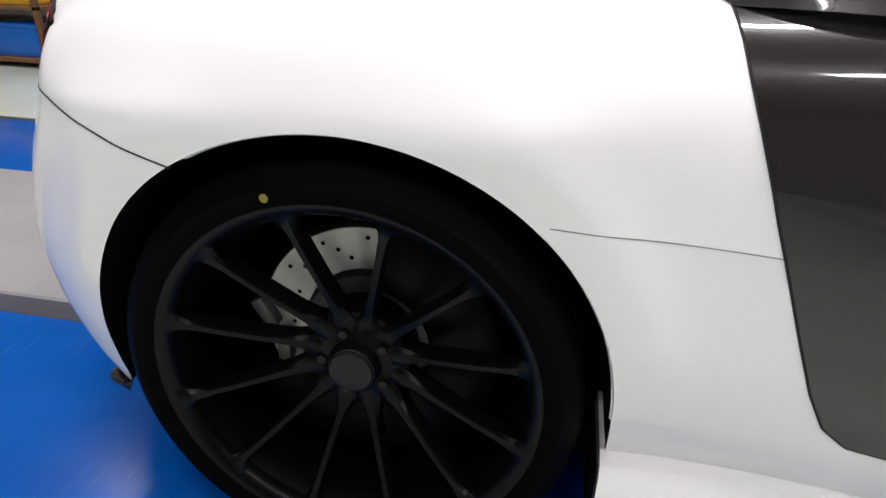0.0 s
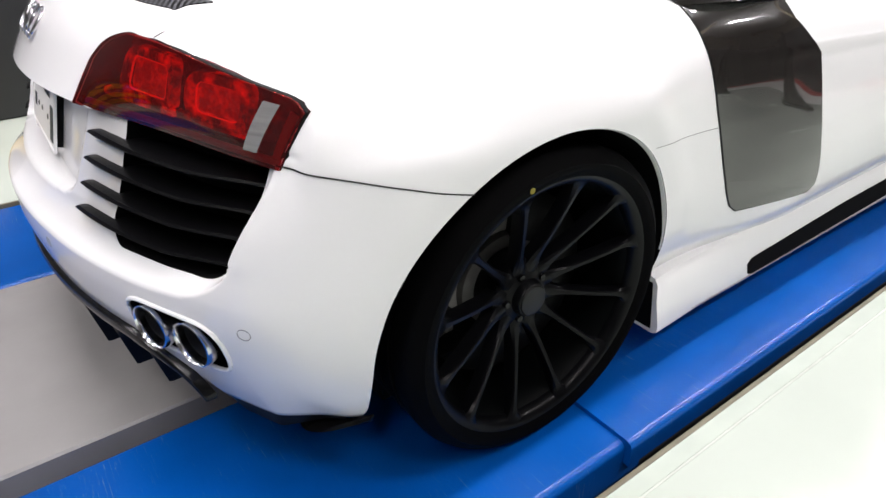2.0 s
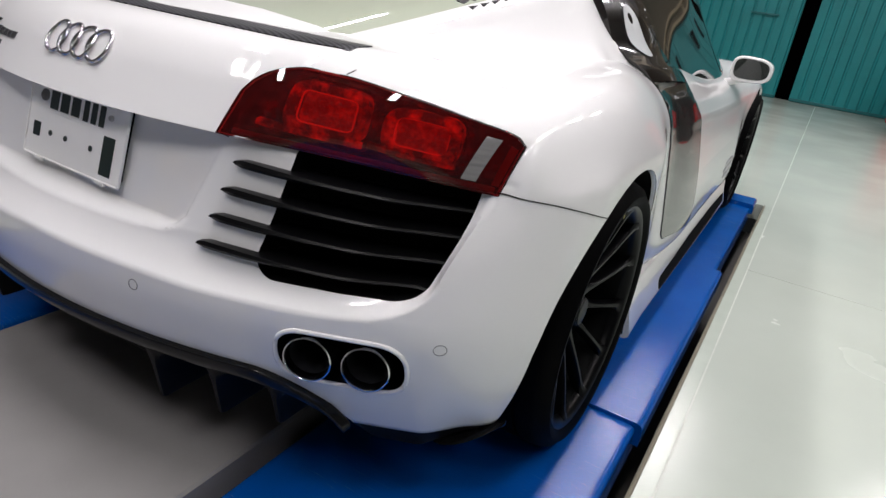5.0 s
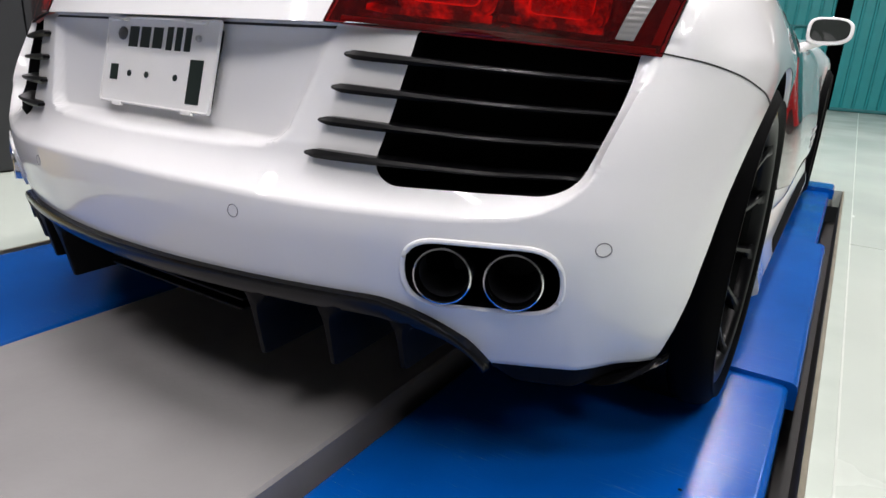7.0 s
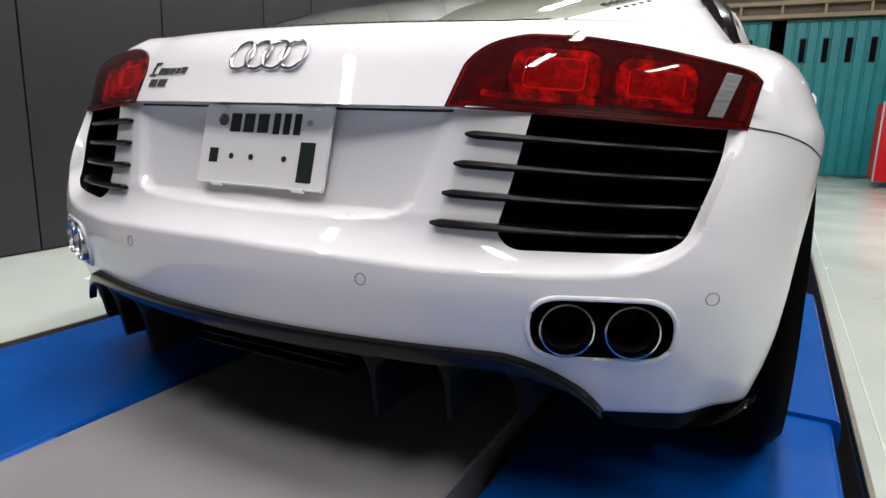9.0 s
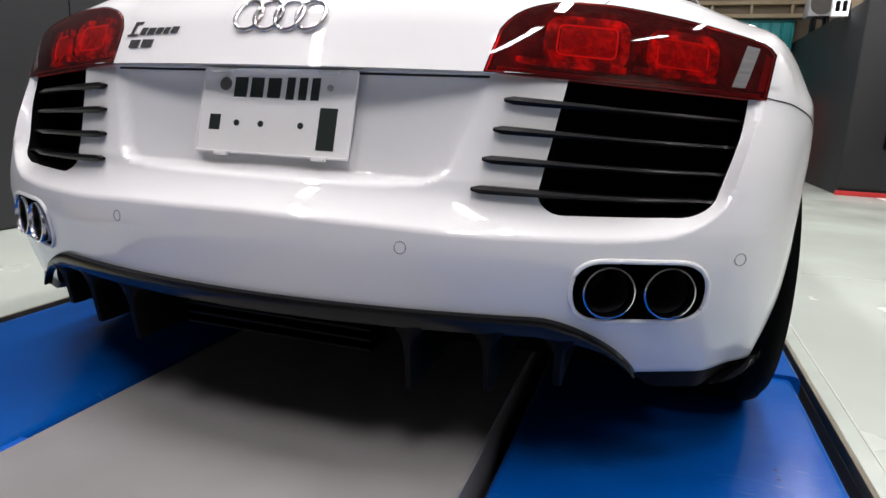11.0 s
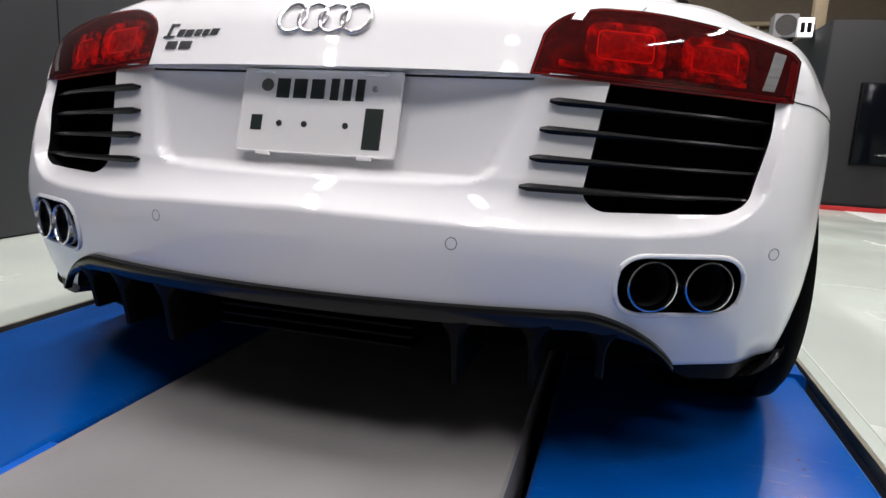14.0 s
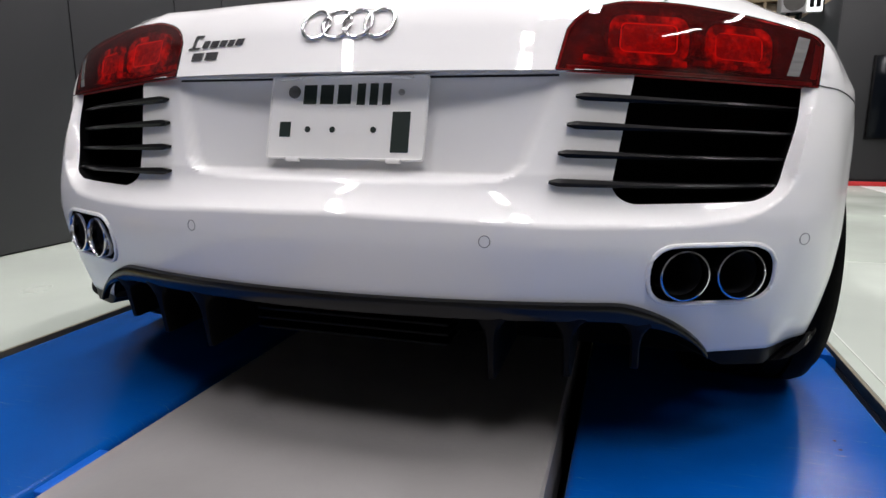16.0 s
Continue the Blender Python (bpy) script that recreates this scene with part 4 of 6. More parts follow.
def build_rear_corner():
    c = thing("cardboard_carton", "open kraft cardboard carton on the floor", "carton")
    z0 = FLOOR
    x0, x1, y0, y1, z1 = -2.45, -1.93, -1.35, -0.90, 0.23
    box("bottom", (x0, y0, z0), (x1, y1, z0 + 0.006), CARTON, c, bevel=0.001)
    box("side", (x1 - 0.006, y0, z0 + 0.006), (x1, y1, z1), CARTON, c, bevel=0.001)
    box("side", (x0, y0, z0 + 0.006), (x0 + 0.006, y1, z1), CARTON, c, bevel=0.001)
    box("side", (x0 + 0.006, y0, z0 + 0.006), (x1 - 0.006, y0 + 0.006, z1), CARTON, c, bevel=0.001)
    box("side", (x0 + 0.006, y1 - 0.006, z0 + 0.006), (x1 - 0.006, y1, z1), CARTON, c, bevel=0.001)
    k = thing("steel_cabinet", "pale grey low steel cabinet on short feet", "cabinet")
    box("body", (-2.55, -2.02, FLOOR + 0.02), (-2.02, -1.50, 0.85), PALE_METAL, k, bevel=0.006)
    for a in (-2.0, -1.755):
        d = box("door", (-2.022, a, FLOOR + 0.05), (-2.006, a + 0.235, 0.82), PALE_METAL, k, bevel=0.004)
        box("handle", (-2.008, a + 0.10, 0.42), (-1.990, a + 0.135, 0.52), BLACK_SATIN, d)
    box("plinth", (-2.53, -2.0, FLOOR), (-2.05, -1.52, FLOOR + 0.02), BLACK_SATIN, k)
    t = thing("tool_cabinet", "blue enamelled tool cabinet with drawers", "tool cabinet")
    box("body", (-2.62, -2.80, FLOOR + 0.03), (-2.10, -2.18, 0.80), TOOL_BLUE, t, bevel=0.008)
    for i in range(4):
        d = box("drawer", (-2.102, -2.77, 0.06 + i * 0.18), (-2.086, -2.21, 0.06 + i * 0.18 + 0.168), TOOL_BLUE, t, bevel=0.004)
        box("handle", (-2.088, -2.66, 0.06 + i * 0.18 + 0.12), (-2.074, -2.38, 0.06 + i * 0.18 + 0.135), CHROME, d)
    box("label_plate", (-2.0865, -2.42, 0.085), (-2.083, -2.36, 0.115), CRATE_YELLOW, t)
    for x in (-2.58, -2.18):
        for y in (-2.75, -2.26):
            part("castor", tube([(x, y - 0.012, FLOOR + 0.02), (x, y + 0.012, FLOOR + 0.02)], 0.02, sides=16), BLACK_SATIN, t)
    s = thing("storage_shelf", "brown steel storage shelf with open decks", "shelf")
    for x in (-3.0, -2.45):
        for y in (-4.9, -3.45):
            box("upright", (x, y, FLOOR), (x + 0.04, y + 0.04, 1.5), SHELF_BROWN, s)
    for z in (0.02, 0.38, 0.80, 1.20):
        box("deck", (-3.0, -4.9, z), (-2.41, -3.41, z + 0.03), SHELF_BROWN, s)
    n = 0
    for z, cols in ((0.05, (TOOL_BLUE, CRATE_YELLOW, TOOL_BLUE)), (0.41, (CRATE_YELLOW, CRATE_YELLOW, CRATE_YELLOW)), (0.83, (CARTON, TOOL_BLUE, CRATE_YELLOW))):
        for i, m in enumerate(cols):
            y = -4.80 + i * 0.45
            word = {id(TOOL_BLUE): "blue", id(CRATE_YELLOW): "yellow", id(CARTON): "tan"}[id(m)]
            q = thing("storage_crate", word + " plastic storage crate standing on the brown shelf", "crate", "crates on the shelf")
            bm = bmesh.new()
            add_box(bm, (-2.92, y, z), (-2.46, y + 0.40, z + 0.22), 0.012)
            part("tub", bm, m, q)
            box("rim", (-2.93, y - 0.008, z + 0.205), (-2.45, y + 0.408, z + 0.232), m, q, bevel=0.006)
    w = thing("wheel_stand", "pale grey steel stand with a small dark lock box", "stand")
    part("post", tube([(-2.25, -2.98, FLOOR), (-2.32, -3.04, 0.7)], 0.03, sides=10), PALE_METAL, w)
    box("foot", (-2.36, -3.08, FLOOR), (-2.12, -2.88, FLOOR + 0.03), PALE_METAL, w)
    box("lock_box", (-2.30, -3.03, 0.06), (-2.20, -2.94, 0.17), PALE_METAL, w, bevel=0.008)
    box("lock_face", (-2.202, -3.01, 0.09), (-2.194, -2.97, 0.14), BLACK_SATIN, w)


def lamp_row():
    """Fluorescent fittings in rows under the ceiling."""
    first = None
    for x in LAMP_X:
        for y in LAMP_Y:
            if first is None:
                f = thing("ceiling_lamp", "white twin-tube fluorescent ceiling lamp, lit", "ceiling light", "fluorescent ceiling lamps", (x, y, CEILING))
                box("tray", (-0.11, -0.64, -0.06), (0.11, 0.64, 0.0), WHITE_PLAIN, f, bevel=0.006)
                for dx in (-0.055, 0.055):
                    part("tube", tube([(dx, -0.60, -0.085), (dx, 0.60, -0.085)], 0.014, sides=10), TUBE, f)
                for dy in (-0.615, 0.60):
                    box("holder", (-0.08, dy, -0.10), (0.08, dy + 0.015, -0.06), WHITE_PLAIN, f)
                first = f
            else:
                copy_thing(first, pose(x, y, CEILING))
            l = bpy.data.lights.new("tube_light", "AREA")
            l.shape, l.size, l.size_y, l.energy = "RECTANGLE", 0.16, 1.2, TUBE_POWER * (0.78 if x > 3 else 1.04) * (0.85 if y < -2 else 1.0)
            l.color = (1.0, 0.952, 0.968)
            o = new("tube_light", l)
            o.location = (x, y, CEILING - 0.112)


# ---- lift ----
def deck_piece(name, x0, x1, y0, y1, top, parent, lip=0.05, label=""):
    """A pressed steel plate with rounded long edges, turned down at both sides."""
    bm = bmesh.new()
    r = 0.02
    prof = [(x0, top - lip)]
    for k in range(6):
        a = math.pi - k * math.pi / 10
        prof.append((x0 + r + r * math.cos(a), top - r + r * math.sin(a)))
    for k in range(6):
        a = math.pi / 2 - k * math.pi / 10
        prof.append((x1 - r + r * math.cos(a), top - r + r * math.sin(a)))
    prof.append((x1, top - lip))
    ny = max(1, int((y1 - y0) / 0.3))
    rows = [[bm.verts.new((x, y0 + (y1 - y0) * j / ny, z)) for x, z in prof] for j in range(ny + 1)]
    for a, b in zip(rows, rows[1:]):
        for k in range(len(prof) - 1):
            bm.faces.new([a[k], a[k + 1], b[k + 1], b[k]])
        bm.faces.new([a[-1], a[0], b[0], b[-1]])
    bm.faces.new(rows[0])
    bm.faces.new(rows[-1][::-1])
    return part(name, bm, DECK, parent, label, angle=50)


def build_lift():
    for side, x0, x1 in ((1, 0.45, 1.114), (-1, -1.165, -0.485)):
        t = thing("lift_runway", "blue enamelled steel lift runway with scratched top, lowered", "car lift", "lift runways")
        deck_piece("rear_plate", x0, x1, -3.4, 0.20, 0.0, t, 0.12)
        deck_piece("cover_plate", x0 - 0.0, x1 + 0.018, 0.133, 1.504, 0.012, t, 0.07)
        deck_piece("front_plate", x0, x1 - 0.012, 1.40, 2.90, -0.004, t, 0.10)
        deck_piece("end_stop", x0 + 0.02, x1 + 0.005, 2.80, 2.98, 0.022, t, 0.06)
        box("side_beam", (x0 + 0.02, -3.38, -0.22), (x1 - 0.025, 2.9, -0.02), PIT, t)
        if side < 0:
            box("lock_plate", (x1 - 0.012, -1.02, -0.05), (x1 + 0.028, -0.86, -0.006), DECK_SIDE, t)
        else:
            for y in (-0.30, -0.34):
                bm = bmesh.new()
                disc(bm, (x1 - 0.13, y - 0.1, 0.0012), 0.004, "z", 12)
                part("bolt_hole", bm, CAVITY, t)
    g = thing("centre_cover", "grey painted centre cover plate between the lift runways", "cover plate")
    bm = bmesh.new()
    prof = [(-0.42, -0.12), (-0.42, 0.024), (-0.414, 0.03), (0.414, 0.03), (0.42, 0.024), (0.424, -0.12)]
    a = [bm.verts.new((x, -3.4, z)) for x, z in prof]
    b = [bm.verts.new((x, 2.95, z)) for x, z in prof]
    for k in range(len(prof)):
        n = (k + 1) % len(prof)
        bm.faces.new([a[k], a[n], b[n], b[k]])
    bm.faces.new(a)
    bm.faces.new(b[::-1])
    part("plate", bm, GREY_PLATE, g)
    box("frame", (-0.40, -3.38, -0.22), (0.40, 2.9, -0.118), PIT, g)


# ---- car ----
def wheel_parts():
    """Meshes of one wheel round its own axis; +x faces outwards."""
    R, rim = TYRE_R, 0.272
    out = {}
    tp = [(0.255, -0.13), (0.275, -0.142), (0.315, -0.148), (R - 0.010, -0.138), (R, -0.115)]
    for gx in (-0.075, -0.025, 0.025, 0.075):
        tp += [(R, gx - 0.006), (R - 0.007, gx - 0.005), (R - 0.007, gx + 0.005), (R, gx + 0.006)]
    tp += [(R, 0.112), (R - 0.008, 0.132), (R - 0.025, 0.143), (0.312, 0.1475), (0.302, 0.147), (0.297, 0.1445), (0.293, 0.1425), (0.280, 0.134)]
    bm = lathe(tp, 120)
    out["tyre"] = (bm, RUBBER)
    rp = [(0.264, 0.108), (0.266, 0.122), (0.274, 0.132), (0.2845, 0.1375), (0.292, 0.138), (0.292, 0.130), (0.276, 0.108)]
    out["rim"] = (lathe(rp, 96, True), RIM)
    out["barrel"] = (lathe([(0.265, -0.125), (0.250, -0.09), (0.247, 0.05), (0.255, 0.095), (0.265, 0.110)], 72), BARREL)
    bm = bmesh.new()
    # hub: a stepped boss with five bolt bores
    hp = [(0.0, 0.088), (0.036, 0.088), (0.038, 0.086), (0.042, 0.070), (0.058, 0.064), (0.076, 0.060), (0.082, 0.054), (0.083, 0.040), (0.083, -0.03), (0.0, -0.03)]
    bm = lathe(hp, 48)
    bmesh.ops.remove_doubles(bm, verts=bm.verts, dist=0.0005)
    out["hub"] = (bm, RIM)
    out["cap"] = (lathe([(0.0, 0.0935), (0.026, 0.0935), (0.0325, 0.092), (0.0345, 0.088)], 40), CAP_GREY)
    # one spoke along +z: slim at the rim, deep and split towards the hub
    bm = bmesh.new()
    st = [(0.050, 0.0175, 0.064, 0.02), (0.070, 0.0190, 0.067, 0.026), (0.082, 0.0150, 0.069, 0.030), (0.095, 0.0108, 0.073, 0.036), (0.112, 0.0088, 0.079, 0.044), (0.135, 0.0078, 0.087, 0.052), (0.165, 0.0073, 0.097, 0.062), (0.20, 0.0071, 0.108, 0.074), (0.235, 0.0076, 0.118, 0.085), (0.252, 0.0105, 0.123, 0.092), (0.262, 0.0150, 0.127, 0.098), (0.269, 0.0225, 0.130, 0.104), (0.276, 0.0350, 0.133, 0.110)]
    rings = []
    for r, w, top, bot in st:
        rings.append([bm.verts.new(p) for p in ((bot, -w * 0.75, r), (top - 0.006, -w, r), (top, -w * 0.55, r), (top, w * 0.55, r), (top - 0.006, w, r), (bot, w * 0.75, r))])
    for a, b in zip(rings, rings[1:]):
        for k in range(6):
            bm.faces.new([a[k], a[(k + 1) % 6], b[(k + 1) % 6], b[k]])
    bm.faces.new(rings[0][::-1])
    bm.faces.new(rings[-1])
    out["spoke"] = (bm, RIM)
    # drilled brake disc and its bell
    dp = [(0.115, -0.012), (0.185, -0.012), (0.188, -0.016), (0.188, -0.038), (0.115, -0.038)]
    out["brake_disc"] = (lathe(dp, 72, True), STEEL)
    out["disc_bell"] = (lathe([(0.0, 0.006), (0.095, 0.006), (0.108, 0.0), (0.116, -0.02)], 48), ALLOY)
    bm = bmesh.new()
    for k in range(14):
        a = 2 * math.pi * k / 14
        for j, r in enumerate((0.135, 0.152, 0.169)):
            disc(bm, (-0.0112, r * math.cos(a + j * 0.12), r * math.sin(a + j * 0.12)), 0.004, "x", 8)
    for k in range(5):
        a = 2 * math.pi * k / 5 + 0.3
        disc(bm, (0.0068, 0.075 * math.cos(a), 0.075 * math.sin(a)), 0.009, "x", 10)
    out["drill_hole"] = (bm, CAVITY)
    # caliper: a curved block that grips the disc
    bm = bmesh.new()
    arcs = []
    for k in range(13):
        a = radians(-62 + 124 * k / 12)
        ring = []
        for r, x in ((0.105, -0.07), (0.105, 0.028), (0.13, 0.036), (0.18, 0.036), (0.212, 0.02), (0.212, -0.07)):
            ring.append(bm.verts.new((x, r * math.cos(a), r * math.sin(a))))
        arcs.append(ring)
    for a, b in zip(arcs, arcs[1:]):
        for k in range(6):
            bm.faces.new([a[k], a[(k + 1) % 6], b[(k + 1) % 6], b[k]])
    bm.faces.new(arcs[0])
    bm.faces.new(arcs[-1][::-1])
    out["caliper"] = (bm, BLACK_SATIN)
    out["wheel_bolt"] = (lathe([(0.0, 0.072), (0.007, 0.072), (0.009, 0.068), (0.009, 0.055)], 10), BLACK_GLOSS)
    bm = bmesh.new()
    c = [(0.302 + 0.006 * math.cos(a), 0.006 * math.sin(a)) for a in np.linspace(0, 2 * math.pi, 14)[:-1]]
    bm.faces.new([bm.verts.new((0.1482, y, z)) for z, y in c])
    out["paint_dot"] = (bm, YELLOW_DOT)
    return out


def build_wheels(car):
    parts = wheel_parts()
    data = {}
    for key, (bm, mat) in parts.items():
        ob = part(key, bm, mat)
        data[key] = ob.data
        bpy.data.objects.remove(ob)
    for side in (1, -1):
        for wy in (0.0, WHEELBASE):
            m = pose(side * 0.838, wy, AXLE_Z, 0, 0, 0 if side > 0 else 180)
            w = new("wheel", data["rim"])
            w.parent = car
            w.matrix_local = m
            tagged(w, "matt black twelve-spoke wheel with low-profile tyre")

            def child(name, key, mm=None, label=""):
                o = new(name, data[key])
                o.parent = w
                if mm is not None:
                    o.matrix_local = mm
                if label:
                    tagged(o, label)
                return o
            child("tyre", "tyre", None, "black low-profile tyre")
            child("barrel", "barrel")
            child("hub", "hub")
            child("hub_cap", "cap")
            for k in range(5):
                a = 2 * math.pi * k / 5 + 0.63
                child("wheel_bolt", "wheel_bolt", Matrix.Translation((0, 0.053 * math.cos(a), 0.053 * math.sin(a))))
            for k in range(12):
                child("spoke", "spoke", pose(0, 0, 0, SPOKE_TURN + 30 * k))
            child("brake_disc", "brake_disc", pose(-0.01, 0, 0), "drilled bare steel brake disc")
            child("disc_bell", "disc_bell", pose(-0.01, 0, 0))
            tagged(child("drill_holes", "drill_hole", pose(-0.01, 0, 0)), kind="stuff")
            child("caliper", "caliper", pose(-0.01, 0, 0, 20 if side > 0 else 160), "dark brake caliper")
            # added caliper copy hides the lower disc, in place of the shade there
            child("disc_shade_block", "caliper", pose(-0.008, 0, 0, -88), "dark parking brake caliper")
            if side > 0 and wy == 0:
                child("paint_dot", "paint_dot", pose(0, 0, 0, 15.2), "small yellow paint dot on the tyre")


SPOKE_TURN = 15.0


def fin(i, side):
    """One curved black slat across the grille, pointed at its inner end."""
    f = i / 3
    z = 0.709 - 0.1487 * f
    xa, xb = 0.432 - 0.036 * f, 0.838 - 0.037 * f
    drop = -0.021 + 0.009 * f
    bm = bmesh.new()
    n = 28
    rings = []
    for k in range(n + 1):
        s = k / n
        x = xa + (xb - xa) * s
        zz = z + drop * s
        out = 0.017 + 0.006 * math.sin(math.pi * min(1, s * 1.1))
        out -= 0.024 * smoothstep(0.62, 1.0, s)
        depth = 0.026 + 0.05 * min(1, s / 0.35)
        h = 0.0030 + 0.0040 * min(1, s / 0.035) * (1 - 0.80 * smoothstep(0.05, 0.55, s))
        yb = rear_y(min(x, 0.80), zz) + BOW * (x * x - min(x, 0.80) ** 2) - out
        ring = []
        for c, hh in ((0, 0.0), (0.004, h), (depth * 0.6, h * 0.9), (depth, 0.001), (depth * 0.6, -h * 0.9), (0.004, -h)):
            ring.append(bm.verts.new((side * x, yb + c, zz + hh)))
        rings.append(ring)
    for a, b in zip(rings, rings[1:]):
        for k in range(6):
            bm.faces.new([a[k], a[(k + 1) % 6], b[(k + 1) % 6], b[k]])
    bm.faces.new(rings[0])
    bm.faces.new(rings[-1][::-1])
    return bm


def rounded_loop(x0, x1, z0, z1, r, place, back):
    pts = rounded([(x0, z0), (x1, z0), (x1, z1), (x0, z1)], r, 6)
    return [place(x, z, -back) for x, z in pts]


def build_tail_lamp(car, side):
    """Red lens over two framed reflectors and a light bar."""
    place = on_lens(0.0, side)
    lamp = part("tail_lamp", patch(LAMP_LO, LAMP_HI, 60, 10, on_lens(0.0065, side)), LENS_RED, car, "wraparound dark red tail lamp lens")
    edge = LAMP_LO + [LAMP_HI[-1]] + LAMP_HI[::-1] + [LAMP_LO[0]]
    bm = bmesh.new()
    rows = []
    for x, z in dense(edge, 2):
        p = on_lens(0.0063, side)(x, z, 0.0)
        rows.append([bm.verts.new(p), bm.verts.new((p[0], max(p[1] + 0.008, rear_y(x, z) + 0.004), p[2]))])
    for p, q in zip(rows, rows[1:]):
        bm.faces.new([p[0], p[1], q[1], q[0]])
    part("lens_rim", bm, HOUSING, lamp, "dark red lens edge")
    part("seal", ribbon(dense(edge, 2), on_lens(0.001, side), 0.0007, 0.0028), BLACK_SATIN, lamp, "black rubber lamp seal")
    def guide(outer, inner):
        """A flat band of light guide between two loops, chamfered inwards."""
        bm = bmesh.new()
        loops = [[bm.verts.new(p) for p in ring] for ring in (outer(-0.036), outer(-0.021), inner(-0.024), inner(-0.040))]
        for p, q in zip(loops, loops[1:]):
            for k in range(len(p)):
                n = (k + 1) % len(p)
                bm.faces.new([p[k], p[n], q[n], q[k]])
        return bm

    for cx, cz, w, h, tilt in ((0.551, 0.814, 0.142, 0.084, -0.06), (0.712, 0.799, 0.122, 0.078, -0.09)):
        def slanted(x, z, out, c=(cx, cz, tilt)):
            return place(x, z + (x - c[0]) * c[2], out)

        def loop(dw, dh, r, out, c=(cx, cz, w, h)):
            x, z, ww, hh = c
            pts = rounded([(x - ww / 2 + dw, z - hh / 2 + dh), (x + ww / 2 - dw, z - hh / 2 + dh), (x + ww / 2 - dw, z + hh / 2 - dh), (x - ww / 2 + dw, z + hh / 2 - dh)], r, 6)
            return [slanted(px, pz, out) for px, pz in pts]
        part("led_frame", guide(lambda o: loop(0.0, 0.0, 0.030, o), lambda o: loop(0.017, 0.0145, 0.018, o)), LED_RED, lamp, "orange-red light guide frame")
        part("bezel", tube(loop(-0.012, -0.010, 0.036, -0.036), 0.009, True, 8), HOUSING, lamp)
        bm = bmesh.new()
        pts = rounded([(cx - w * 0.33, cz - h * 0.29), (cx + w * 0.33, cz - h * 0.29), (cx + w * 0.33, cz + h * 0.29), (cx - w * 0.33, cz + h * 0.29)], 0.010, 3)
        a = [bm.verts.new(slanted(x, z, -0.030)) for x, z in pts]
        b = [bm.verts.new(slanted(x, z, -0.05)) for x, z in pts]
        for k in range(len(pts)):
            n = (k + 1) % len(pts)
            bm.faces.new([a[k], a[n], b[n], b[k]])
        bm.faces.new(a)
        # no source here: the faint glow of block and rim imitates reflection
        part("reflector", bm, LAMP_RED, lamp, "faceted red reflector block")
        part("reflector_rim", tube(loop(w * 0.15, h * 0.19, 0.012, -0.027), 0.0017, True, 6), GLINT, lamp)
    bars = (((0.438, 0.780), (0.47, 0.776), (0.56, 0.771), (0.62, 0.767)), ((0.632, 0.7715), (0.68, 0.766), (0.73, 0.761), (0.772, 0.758)))
    for line in bars:
        bm = bmesh.new()
        rows = [[bm.verts.new(place(x, z + dz, -dy)) for dz, dy in ((-0.006, 0.028), (-0.005, 0.019), (0.004, 0.019), (0.006, 0.028))] for x, z in dense(line, 6)]
        for p, q in zip(rows, rows[1:]):
            for k in range(4):
                bm.faces.new([p[k], p[(k + 1) % 4], q[(k + 1) % 4], q[k]])
        bm.faces.new(rows[0])
        bm.faces.new(rows[-1][::-1])
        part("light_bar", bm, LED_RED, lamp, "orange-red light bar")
    sill = [place(x, 0.7585 - 0.0615 * (x - 0.41), -0.010) for x in np.linspace(0.412, 0.845, 30)]
    part("sill", tube(sill, 0.0065, False, 8), LENS_EDGE, lamp)
    part("reflex_strip", patch([(0.842, 0.743), (0.853, 0.742)], [(0.853, 0.808), (0.864, 0.802)], 4, 8, on_lens(0.0032, side), 0.002), LENS_EDGE, lamp, "bright red reflex strip")
    lo = [(0.797, 0.748), (0.820, 0.7465)]
    hi = [(0.817, 0.820), (0.840, 0.816)]
    ribbed = on_lens(0.0070, side)
    part("reverse_lens", patch(lo, hi, 4, 42, lambda x, z, out: ribbed(x, z, out + 0.00018 * math.sin(z * 780)), 0.002), REVERSE, lamp, "clear ribbed reversing lens")


def build_pipes(car, side):
    for x, y in ((0.636, -0.673), (0.733, -0.629)):
        prof = [(0.0465, 0.16), (0.0465, 0.008), (0.0450, 0.001), (0.0425, 0.0), (0.0405, 0.004), (0.0400, 0.012), (0.0395, 0.15)]
        bm = lathe(prof, 48)
        turn = pose(side * x, y, 0.400, 0, 0, 90 + side * 22)
        bmesh.ops.transform(bm, matrix=turn, verts=bm.verts)
        p = part("exhaust_tip", bm, CHROME, car, "polished chrome oval exhaust tip")
        bm = lathe([(0.0395, 0.02), (0.0390, 0.145), (0.0, 0.15)], 40)
        bmesh.ops.transform(bm, matrix=turn, verts=bm.verts)
        part("bore", bm, SOOT, p)
    place = on_rear(0.0, side)
    ring = [place(x, z, 0.001) for x, z in PIPES]
    part("exhaust_surround", tube(ring, 0.0045, True, 8), PAINT, car, "white rounded exhaust surround")


